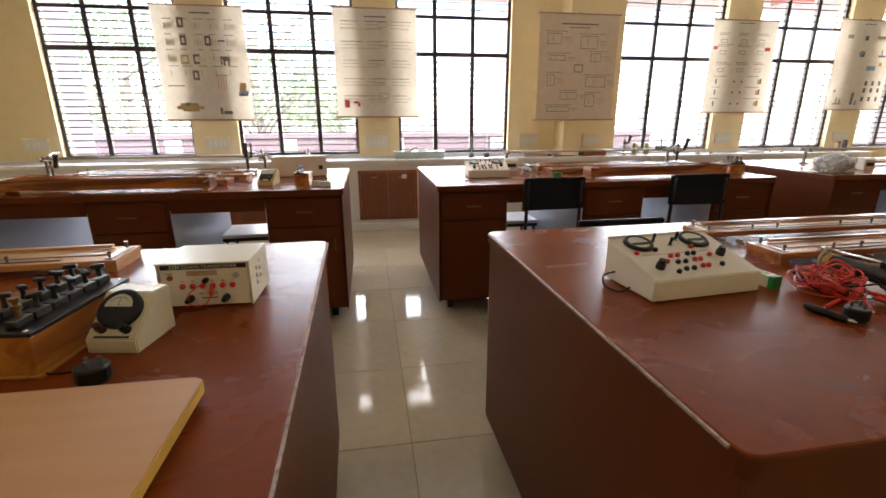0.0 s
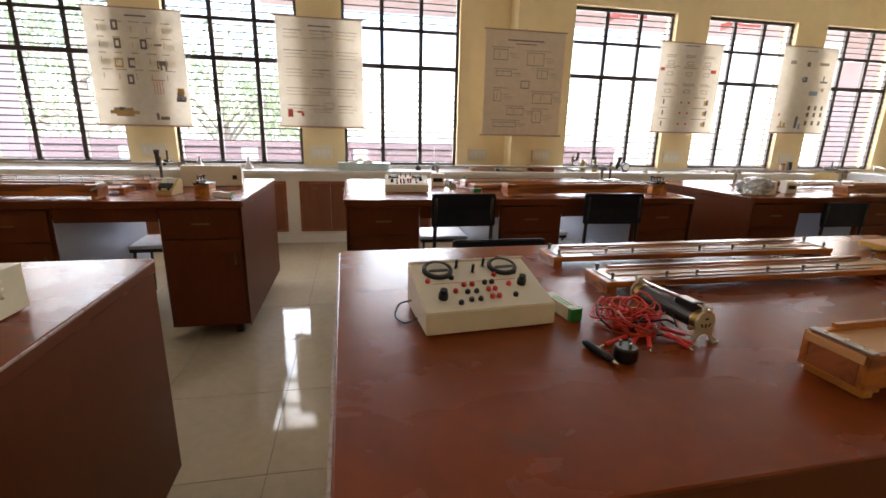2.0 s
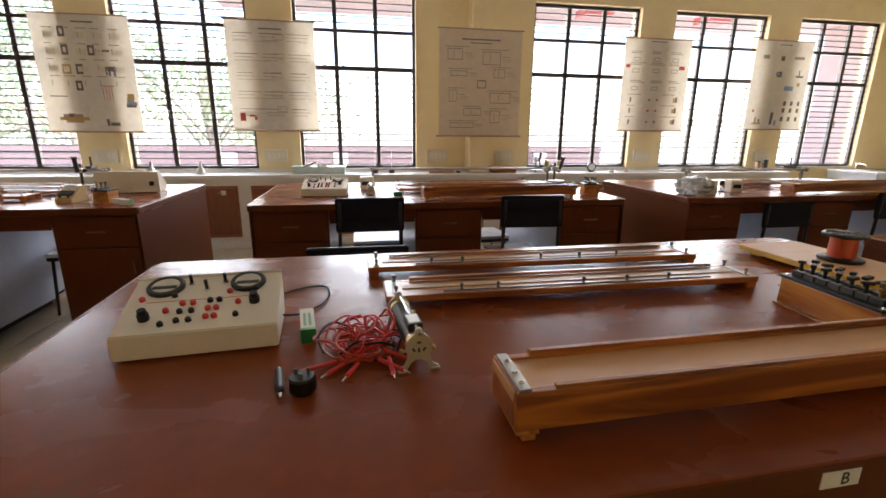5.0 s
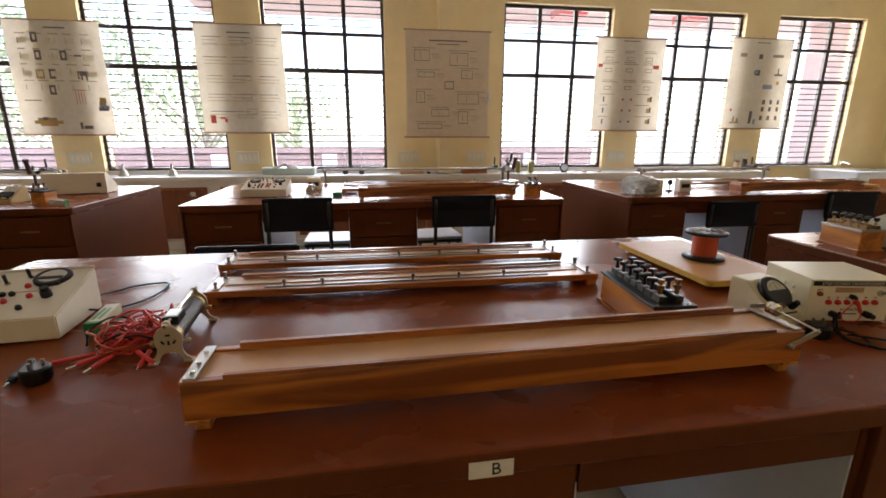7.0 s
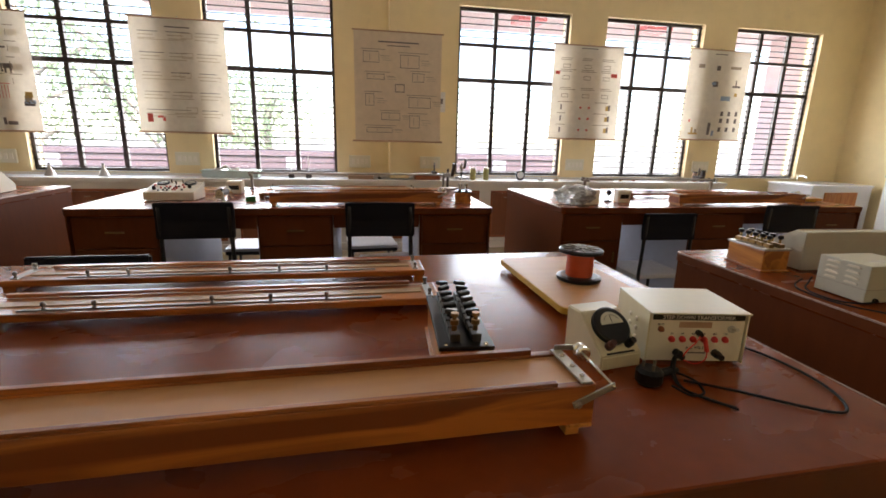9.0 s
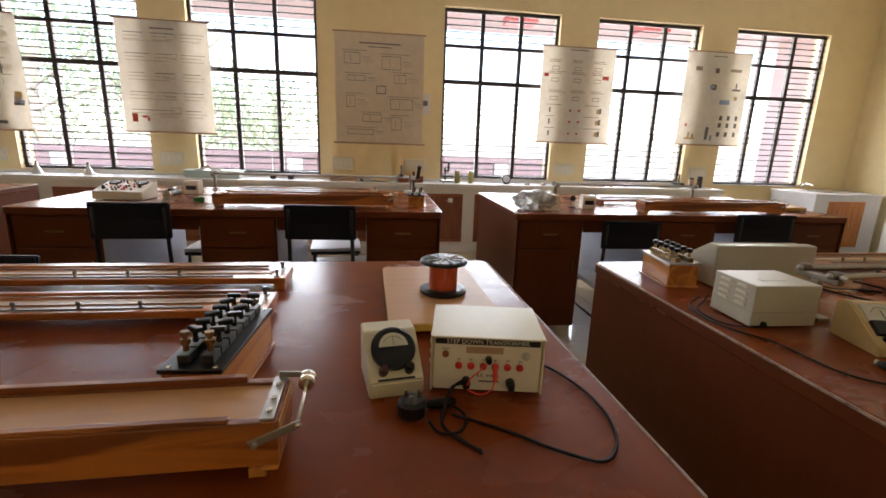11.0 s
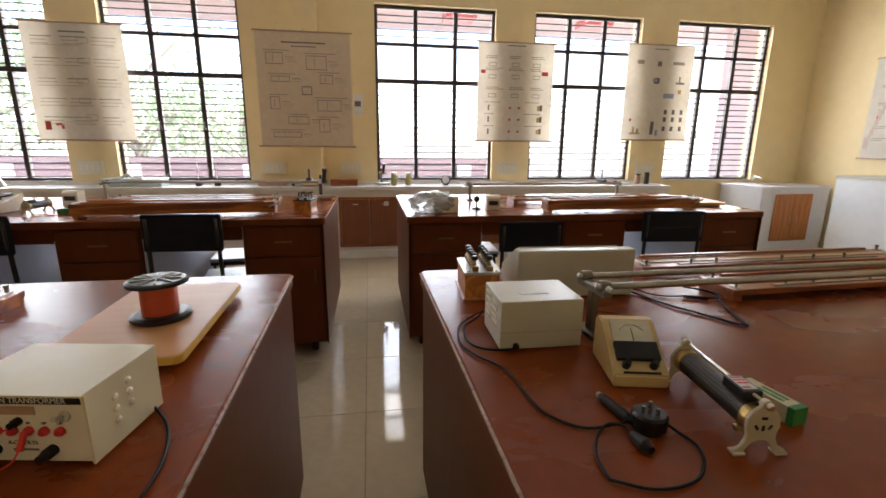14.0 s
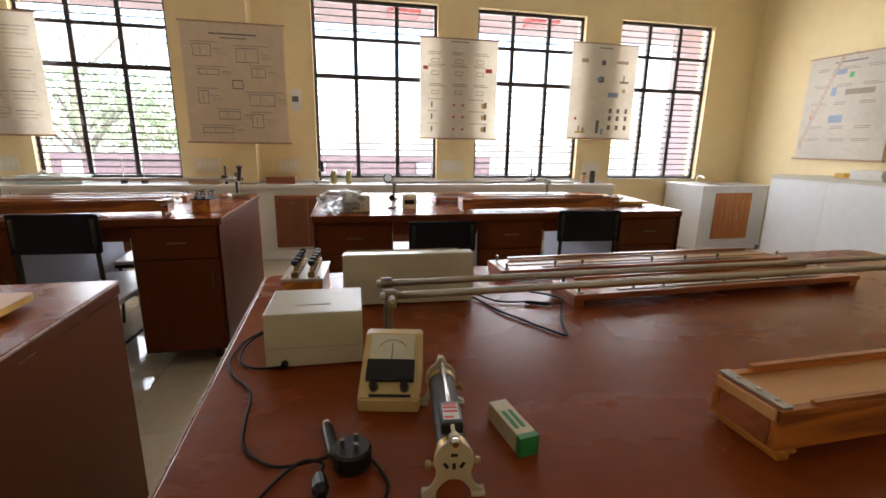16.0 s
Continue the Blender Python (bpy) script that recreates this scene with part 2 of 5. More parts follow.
def pane_glass():
    m = bpy.data.materials.new("window_glass")
    m.use_nodes = True
    n, l = m.node_tree.nodes, m.node_tree.links
    n.remove(n["Principled BSDF"])
    clear, shine, mix, lw = n.new("ShaderNodeBsdfTransparent"), n.new("ShaderNodeBsdfGlossy"), n.new("ShaderNodeMixShader"), n.new("ShaderNodeLayerWeight")
    steep, fr = n.new("ShaderNodeMath"), n.new("ShaderNodeMapRange")
    steep.operation = "POWER"
    steep.inputs[1].default_value = 4.0
    fr.inputs[3].default_value, fr.inputs[4].default_value = 0.03, 0.6
    l.new(lw.outputs["Facing"], steep.inputs[0])
    l.new(steep.outputs[0], fr.inputs[0])
    shine.inputs["Roughness"].default_value = 0.03
    l.new(fr.outputs[0], mix.inputs[0])
    l.new(clear.outputs[0], mix.inputs[1])
    l.new(shine.outputs[0], mix.inputs[2])
    # Thin pale veil: dust on the panes plus glare haze put into the glass.
    dust_haze, veil, spots = n.new("ShaderNodeBsdfTranslucent"), n.new("ShaderNodeMixShader"), n.new("ShaderNodeTexNoise")
    amount = n.new("ShaderNodeMapRange")
    spots.inputs["Scale"].default_value, spots.inputs["Detail"].default_value = 5.0, 6
    amount.inputs[3].default_value, amount.inputs[4].default_value = 0.006, 0.022
    dust_haze.inputs["Color"].default_value = (0.8, 0.78, 0.78, 1)
    l.new(spots.outputs[0], amount.inputs[0])
    l.new(amount.outputs[0], veil.inputs[0])
    l.new(mix.outputs[0], veil.inputs[1])
    l.new(dust_haze.outputs[0], veil.inputs[2])
    l.new(veil.outputs[0], n["Material Output"].inputs[0])
    return m


GLASS_MAT = pane_glass()

# ---- building helpers ----


def mesh_of(name, bm, mat, smooth=False):
    me = bpy.data.meshes.new(name)
    bm.to_mesh(me)
    bm.free()
    me.materials.append(mat)
    if smooth:
        for p in me.polygons:
            p.use_smooth = True
    return me


def part(name, bm, mat, parent, label="", smooth=False):
    ob = new(name, mesh_of(name, bm, mat, smooth))
    ob.parent = parent
    return tagged(ob, label)


def same_part(name, me, m, parent):
    ob = new(name, me)
    ob.parent = parent
    ob.matrix_basis = m
    return ob


def thing(name, label, category, m, group="", kind=""):
    ob = new(name)
    ob.empty_display_size = 0.1
    ob.matrix_basis = m
    return tagged(ob, label, category, group, kind)


def structure(name, bm, mat, label=""):
    return tagged(new(name, mesh_of(name, bm, mat)), label, kind="structure")


def box(x0, x1, y0, y1, z0, z1, bevel=0.0, bm=None, m=None):
    made = bmesh.new()
    v = [made.verts.new((x, y, z)) for x in (x0, x1) for y in (y0, y1) for z in (z0, z1)]
    for f in ((0, 1, 3, 2), (4, 6, 7, 5), (0, 4, 5, 1), (2, 3, 7, 6), (0, 2, 6, 4), (1, 5, 7, 3)):
        made.faces.new([v[i] for i in f])
    if bevel:
        bmesh.ops.bevel(made, geom=made.edges[:], offset=bevel, segments=2, affect="EDGES", profile=0.6)
    return joined(bm, made, m)


def joined(bm, made, m=None):
    if m is not None:
        bmesh.ops.transform(made, matrix=m, verts=made.verts)
    if bm is None:
        return made
    me = bpy.data.meshes.new("scratch")
    made.to_mesh(me)
    made.free()
    bm.from_mesh(me)
    bpy.data.meshes.remove(me)
    return bm


def prism(profile, x0, x1, bevel=0.0, bm=None, m=None):
    """A profile in (y, z) drawn out along x."""
    made = bmesh.new()
    a = [made.verts.new((x0, y, z)) for y, z in profile]
    b = [made.verts.new((x1, y, z)) for y, z in profile]
    made.faces.new(a)
    made.faces.new(b[::-1])
    for i in range(len(a)):
        j = (i + 1) % len(a)
        made.faces.new((a[j], a[i], b[i], b[j]))
    bmesh.ops.recalc_face_normals(made, faces=made.faces)
    if bevel:
        bmesh.ops.bevel(made, geom=made.edges[:], offset=bevel, segments=2, affect="EDGES")
    return joined(bm, made, m)


def lathe(rings, n=20, bm=None, m=None):
    """Rings of (radius, z) turned round z, capped."""
    made = bmesh.new()
    rows = [[made.verts.new((r * math.cos(2 * math.pi * i / n), r * math.sin(2 * math.pi * i / n), z)) for i in range(n)] for r, z in rings]
    for a, b in zip(rows, rows[1:]):
        for i in range(n):
            made.faces.new((a[i], a[(i + 1) % n], b[(i + 1) % n], b[i]))
    made.faces.new(rows[0][::-1])
    made.faces.new(rows[-1])
    return joined(bm, made, m)


def rod(a, b, r, n=10, bm=None):
    a, b = Vector(a), Vector(b)
    m = Matrix.Translation(a) @ (b - a).to_track_quat("Z", "Y").to_matrix().to_4x4()
    return lathe([(r, 0), (r, (b - a).length)], n, bm, m)


def tube(points, r, n=8, bm=None, steps=6):
    """A round cable through points, smoothed."""
    P = [Vector(p) for p in points]
    Q = [P[0] * 2 - P[1]] + P + [P[-1] * 2 - P[-2]]
    line = []
    for i in range(1, len(Q) - 2):
        for k in range(steps):
            t = k / steps
            p0, p1, p2, p3 = Q[i - 1:i + 3]
            line.append(0.5 * (2 * p1 + (p2 - p0) * t + (2 * p0 - 5 * p1 + 4 * p2 - p3) * t * t + (3 * p1 - p0 - 3 * p2 + p3) * t ** 3))
    line.append(P[-1])
    made = bmesh.new()
    rows, side = [], None
    for i, p in enumerate(line):
        d = (line[min(i + 1, len(line) - 1)] - line[max(i - 1, 0)]).normalized()
        if side is None:
            side = d.orthogonal().normalized()
        side = (side - d * side.dot(d)).normalized()
        up = d.cross(side)
        rows.append([made.verts.new(p + r * (math.cos(2 * math.pi * k / n) * side + math.sin(2 * math.pi * k / n) * up)) for k in range(n)])
    for a, b in zip(rows, rows[1:]):
        for k in range(n):
            made.faces.new((a[k], a[(k + 1) % n], b[(k + 1) % n], b[k]))
    made.faces.new(rows[0][::-1])
    made.faces.new(rows[-1])
    return joined(bm, made)


def writing(name, words, size, mat, parent, m):
    """Flat lettering in the built-in font, as a mesh."""
    curve = bpy.data.curves.new(name, "FONT")
    curve.body, curve.size, curve.align_x, curve.align_y = words, size, "CENTER", "CENTER"
    curve.extrude = 0.0003
    temp = new("lettering", curve)
    me = bpy.data.meshes.new_from_object(temp.evaluated_get(bpy.context.evaluated_depsgraph_get()))
    bpy.data.objects.remove(temp)
    me.materials.clear()
    me.materials.append(mat)
    ob = new(name, me)
    ob.parent = parent
    ob.matrix_basis = m
    return ob


# ---- the large structure ----
XL, XR, YB, CEILING = -5.0, 9.29, -3.4, 3.6
structure("floor", box(XL - 0.3, XR + 0.3, YB - 0.3, 6.0, -0.12, -0.004), GROUT, "glossy beige tiled floor")
structure("ceiling", box(XL - 0.3, XR + 0.3, YB - 0.3, 6.0, CEILING, CEILING + 0.15), CEIL, "plain white ceiling")


def wall_with_openings(name, openings, z0, z1, ya, yb, mat, label):
    bm = bmesh.new()
    xs = [XL - 0.3] + [x for o in openings for x in o] + [XR + 0.3]
    for i in range(0, len(xs), 2):
        box(xs[i], xs[i + 1], ya, yb, 0, CEILING, bm=bm)
    for a, b in openings:
        box(a, b, ya, yb, 0, z0, bm=bm)
        box(a, b, ya, yb, z1, CEILING, bm=bm)
    return structure(name, bm, mat, label)


wall_with_openings("wall_north", OPENINGS, SILL, HEAD, WALL, 5.97, YELLOW_WALL, "cream yellow painted wall with tall windows")
structure("wall_south", box(XL - 0.3, XR + 0.3, YB - 0.2, YB, 0, CEILING), YELLOW_WALL, "plain cream yellow painted wall")
structure("wall_east", box(XR, XR + 0.22, YB, WALL, 0, CEILING), YELLOW_WALL, "plain cream yellow painted wall")
structure("wall_west", box(XL - 0.22, XL, YB, WALL, 0, CEILING), YELLOW_WALL, "plain cream yellow painted wall")
structure("pillar", box(2.475, 2.70, 5.44, WALL, 0.86, CEILING), YELLOW_WALL, "cream yellow pilaster between the windows")

# ---- windows ----


def window(index, x0, x1, lines_in_middle):
    win = thing("window_%d" % index, "dark steel window with thin horizontal bars and clear panes", "window", pose(x0, GLASS, SILL), kind="structure")
    w, h = x1 - x0, HEAD - SILL
    t = 0.036
    f = box(0, t, -0.02, 0.025, 0, h)
    box(w - t, w, -0.02, 0.025, 0, h, bm=f)
    box(t, w - t, -0.02, 0.025, 0, t, bm=f)
    box(t, w - t, -0.02, 0.025, h - t, h, bm=f)
    part("window_frame", f, FRAME, win)
    xs = [w / 3, 2 * w / 3]
    for x in xs:
        part("mullion", box(x - 0.025, x + 0.025, -0.022, 0.022, t, h - t, 0.003), FRAME, win)
    zs = [z - SILL for z in TRANSOMS]
    part("transom", box(t, w - t, -0.026, 0.02, zs[0] - 0.027, zs[0] + 0.027, 0.003), FRAME, win)
    part("transom", box(t, w - t, -0.024, 0.02, zs[1] - 0.02, zs[1] + 0.02, 0.003), FRAME, win)
    cols = [t] + xs + [w - t]
    rows = [t] + zs + [h - t]
    for a, b in zip(cols, cols[1:]):
        for c, d in zip(rows, rows[1:]):
            p = part("pane", box(a + 0.02, b - 0.02, 0.002, 0.006, c + 0.01, d - 0.01), GLASS_MAT, win)
            p.visible_shadow = False
    bar = mesh_of("bar", box(0, w, -0.038, -0.027, -0.0065, 0.0065), FRAME)
    z = 0.05
    while z < h:
        if not (zs[0] < z < zs[1]) or lines_in_middle:
            same_part("bar", bar, pose(0, 0, z), win)
        z += 0.074
    if index == len(OPENINGS):
        short = mesh_of("short_bar", box(2 * w / 3, w, -0.038, -0.027, -0.0065, 0.0065), FRAME)
        for k in range(5):
            same_part("short_bar", short, pose(0, 0, zs[0] + 0.06 + 0.074 * k), win)
    handle = mesh_of("handle", tube([(0, -0.02, 0), (0, -0.05, 0.005), (0.004, -0.055, -0.03), (0.012, -0.05, -0.09)], 0.006), FRAME)
    for x in xs:
        same_part("handle", handle, pose(x, 0, 0.66), win)
    stay = mesh_of("stay", tube([(0, -0.02, 0.02), (0.06, -0.05, 0.025), (0.16, -0.06, 0.02), (0.2, -0.04, 0.03)], 0.006), FRAME)
    same_part("stay", stay, pose(0.12, 0, 0.0), win)
    same_part("stay", stay, pose(w - 0.36, 0, 0.0), win)
    part("window_sill", box(-0.0, w, -0.09, -0.022, -0.012, 0.004, 0.003), WHITE_WALL, win)
    return win


for i, (x0, x1) in enumerate(OPENINGS):
    window(i + 1, x0, x1, i < 2)

# ---- outside ----
structure("ground", box(-400, 400, 5.97, 600, -0.9, -0.6), GROUND, "bare earth outside the windows")
parapet = thing("boundary_wall", "low maroon boundary wall with white posts outside the windows", "wall", pose(0, 10.5, -0.6))
part("wall_body", box(-14, 7, 0, 0.25, 0, 1.5), MAROON, parapet)
part("coping", box(-14, 7, -0.04, 0.29, 1.5, 1.6), MAROON, parapet)
post = mesh_of("post", box(-0.16, 0.16, -0.07, 0.3, 0, 1.49, 0.01), POST)
for i in range(9):
    same_part("post", post, pose(-13.4 + i * 2.35, 0, 0), parapet)
fin = thing("outer_fin", "maroon wall fin outside a window, coloured pale for glare", "wall", pose(-4.5, 5.98, -0.6))
part("fin_body", box(0, 0.97, 0, 0.75, 0, 5), OUTER_PINK, fin)
fin = thing("outer_fin", "maroon wall fin outside a window, coloured pale for glare", "wall", pose(8.7, 5.98, -0.6))
part("fin_body", box(0, 0.9, 0, 0.75, 0, 5), OUTER_PINK, fin)
shade = thing("sun_shade", "maroon edged concrete sunshade over the windows", "sunshade", pose(2.9, 5.98, 3.02))
part("slab", box(-3.6, 6.3, 0, 1.45, 0, 0.09), OUTER_PINK, shade)
part("red_box", box(1.35, 1.75, 0.25, 0.6, -0.1, 0), RED_KNOB, shade)
part("red_box", box(3.25, 3.65, 0.25, 0.6, -0.1, 0), RED_KNOB, shade)


def tree(x, y, height, seed):
    rnd = random.Random(seed)
    t = thing("tree", "leafy green tree outside the windows", "tree", pose(x, y, -0.6), "trees outside")
    trunk = tube([(0, 0, 0), (0.1, 0.05, height * 0.25), (-0.05, 0.1, height * 0.5), (0.1, 0, height * 0.8)], 0.13)
    tips = []
    for i in range(9):
        a, z = rnd.uniform(0, 6.28), height * rnd.uniform(0.3, 0.75)
        tip = Vector((math.cos(a) * rnd.uniform(1.0, 2.4), math.sin(a) * rnd.uniform(1.0, 2.0), z + rnd.uniform(0.2, 1.4)))
        tips.append(tip)
        tube([(0, 0, z - 0.4), tip * 0.5 + Vector((0, 0, z * 0.45)), tip], 0.045, 6, trunk)
    part("trunk", trunk, BARK, t, smooth=True)
    verts, faces = [], []
    for i in range(3000):
        c = rnd.choice(tips) + Vector((rnd.gauss(0, 0.7), rnd.gauss(0, 0.65), rnd.gauss(0, 0.55)))
        q = Euler((rnd.uniform(0, 6), rnd.uniform(0, 6), rnd.uniform(0, 6))).to_matrix()
        s, k = rnd.uniform(0.04, 0.095), len(verts)
        verts += [c + q @ Vector(p) * s for p in ((-1, 0, 0), (0, -0.45, 0.1), (1, 0, 0), (0, 0.45, 0.1))]
        faces.append((k, k + 1, k + 2, k + 3))
    me = bpy.data.meshes.new("crown")
    me.from_pydata(verts, [], faces)
    me.materials.append(LEAF)
    crown = new("crown", me)
    crown.parent = t


for i, (x, y, hh) in enumerate([(-8.5, 13, 5.5), (-5.6, 12.4, 4.8), (-2.9, 13.5, 5.2), (-0.8, 16, 3.9), (-11, 15, 6.0)]):
    tree(x, y, hh, i + 3)

# ---- counter below the windows ----
CTOP, CFRONT, CEND = 0.845, 5.34, 7.06
structure("counter_base", box(XL, CEND, CFRONT + 0.03, WALL, 0, CTOP - 0.03), WHITE_WALL, "white painted masonry counter base below the windows")
counter = thing("window_counter", "white stone counter running below the windows", "counter", pose(0, 0, CTOP))
part("slab", box(XL, CEND, CFRONT + 0.012, WALL - 0.002, -0.03, 0, 0.003), WHITE_TILE, counter)
part("front_lip", box(XL, CEND, CFRONT - 0.006, CFRONT + 0.0118, -0.042, 0.001, 0.004), WHITE_WALL, counter)
part("splash_back", box(XL, CEND, WALL - 0.012, WALL - 0.0025, 0.0005, 0.028, 0.002), WHITE_WALL, counter)
structure("baseboard", box(XL, CEND, CFRONT + 0.005, CFRONT + 0.028, 0, 0.09, 0.003), WHITE_WALL, "white skirting of the counter")


def cupboard(x, w=0.70, z0=0.135, z1=0.725):
    c = thing("wall_cupboard", "brown plywood double-door cupboard set in the counter", "cupboard", pose(x, CFRONT + 0.024, z0), "cupboards below the counter")
    h = z1 - z0
    f = box(0, w, -0.012, 0.004, 0, 0.025)
    box(0, w, -0.012, 0.004, h - 0.025, h, bm=f)
    box(0, 0.025, -0.012, 0.004, 0.025, h - 0.025, bm=f)
    box(w - 0.025, w, -0.012, 0.004, 0.025, h - 0.025, bm=f)
    part("frame", f, DARK_TEAK, c)
    for a, b in ((0.027, w / 2 - 0.002), (w / 2 + 0.002, w - 0.027)):
        d = part("door", box(a, b, -0.018, 0.003, 0.027, h - 0.027, 0.003), CUPBOARD, c)
        part("handle", box((a + b) / 2 - 0.03, (a + b) / 2 + 0.03, -0.03, -0.018, h - 0.085, h - 0.075, 0.003), NICKEL, d)
    part("paper_label", box(w * 0.74, w * 0.82, -0.0195, -0.0182, h - 0.1, h - 0.05), PAPER, c)


for x in (-4.3, -3.47, -2.62, -1.78, -0.935, -0.09, 0.755, 1.95, 2.87, 3.72, 4.57, 5.42, 6.27):
    cupboard(x)

# corner sink
sink = thing("corner_sink", "white tiled corner sink block with plywood doors and a tap", "sink", pose(8.12, 5.035, 0, 0, 0, 3))
part("body", box(0, 1.06, 0, 0.655, 0, 0.815), WHITE_TILE, sink)
part("slab", box(-0.015, 1.07, -0.015, 0.66, 0.815, 0.85, 0.004), WHITE_TILE, sink)
part("basin", lathe([(0.17, 0.0), (0.2, 0.004), (0.2, 0.012), (0.185, 0.012), (0.16, 0.004)], 24, m=pose(0.5, 0.32, 0.85)), STEEL, sink)
for a, b in ((0.215, 0.50), (0.505, 0.79)):
    d = part("door", box(a, b, -0.018, -0.001, 0.15, 0.755, 0.003), SINK_DOOR, sink)
    hx = b - 0.05 if a < 0.4 else a + 0.05
    part("handle", tube([(hx, -0.018, 0.37), (hx, -0.045, 0.39), (hx, -0.045, 0.46), (hx, -0.018, 0.48)], 0.005), NICKEL, d)
tap = part("tap", tube([(0.45, 0.6, 0.85), (0.45, 0.6, 0.91), (0.45, 0.55, 0.935), (0.42, 0.45, 0.925), (0.42, 0.44, 0.90)], 0.011), NICKEL, sink, "chrome tap")
part("tap_head", box(0.415, 0.485, 0.59, 0.61, 0.935, 0.95, 0.004), NICKEL, tap)

# white side cabinet along the east wall
side = thing("side_cabinet", "white tiled long cabinet along the yellow wall", "cabinet", pose(8.6, 0.6, 0))
part("body", box(0, XR - 8.6 - 0.003, 0, 3.93, 0, 1.0), WHITE_TILE, side)
part("top", box(-0.015, XR - 8.6 - 0.003, -0.01, 3.945, 1.0, 1.03, 0.004), GREYCREAM, side)
for i in range(6):
    part("door", box(-0.014, -0.001, 0.004 + i * 0.655, 0.6565 + i * 0.655, 0.09, 0.985, 0.002), WHITE_TILE, side)
ob = thing("small_box", "small yellow card box on the white cabinet", "box", pose(9.0, 4.05, 1.03))
part("carton", box(-0.06, 0.06, -0.05, 0.05, 0, 0.05, 0.003), OCHRE, ob)
ob = thing("paper_stack", "stack of papers on the white cabinet", "papers", pose(8.95, 3.72, 1.03))
for i in range(6):
    part("sheaf", box(-0.11, 0.11, -0.15, 0.15, i * 0.016, i * 0.016 + 0.014, m=pose(0, 0, 0, 0, 0, random.uniform(-6, 6))), PAPER, ob)

# ---- work benches ----
BW, BD, BH = 2.475, 1.2, 0.9
PZ = 0.095  # underside of the pedestals
PEDESTALS = ((0.0, 0.47), (1.01, 1.465), (2.005, 2.475))


def rounded_slab(x0, x1, y0, y1, z0, z1, r, bevel):
    """A slab whose upright corners are rounded and whose arrises are eased."""
    bm, pts = bmesh.new(), []
    for cx, cy, a0 in ((x1 - r, y0 + r, -90), (x1 - r, y1 - r, 0), (x0 + r, y1 - r, 90), (x0 + r, y0 + r, 180)):
        for k in range(6):
            a = radians(a0 + 18 * k)
            pts.append((cx + r * math.cos(a), cy + r * math.sin(a)))
    rings = []
    for inset, z in ((bevel, z0), (0, z0 + bevel), (0, z1 - bevel), (bevel * 0.3, z1 - bevel * 0.3), (bevel, z1)):
        mx, my = (x0 + x1) / 2, (y0 + y1) / 2
        kx, ky = 1 - 2 * inset / (x1 - x0), 1 - 2 * inset / (y1 - y0)
        rings.append([bm.verts.new((mx + (px - mx) * kx, my + (py - my) * ky, z)) for px, py in pts])
    bm.faces.new(rings[0][::-1])
    bm.faces.new(rings[-1])
    for lo, hi in zip(rings, rings[1:]):
        for i in range(len(pts)):
            j = (i + 1) % len(pts)
            bm.faces.new((lo[i], lo[j], hi[j], hi[i]))
    return bm


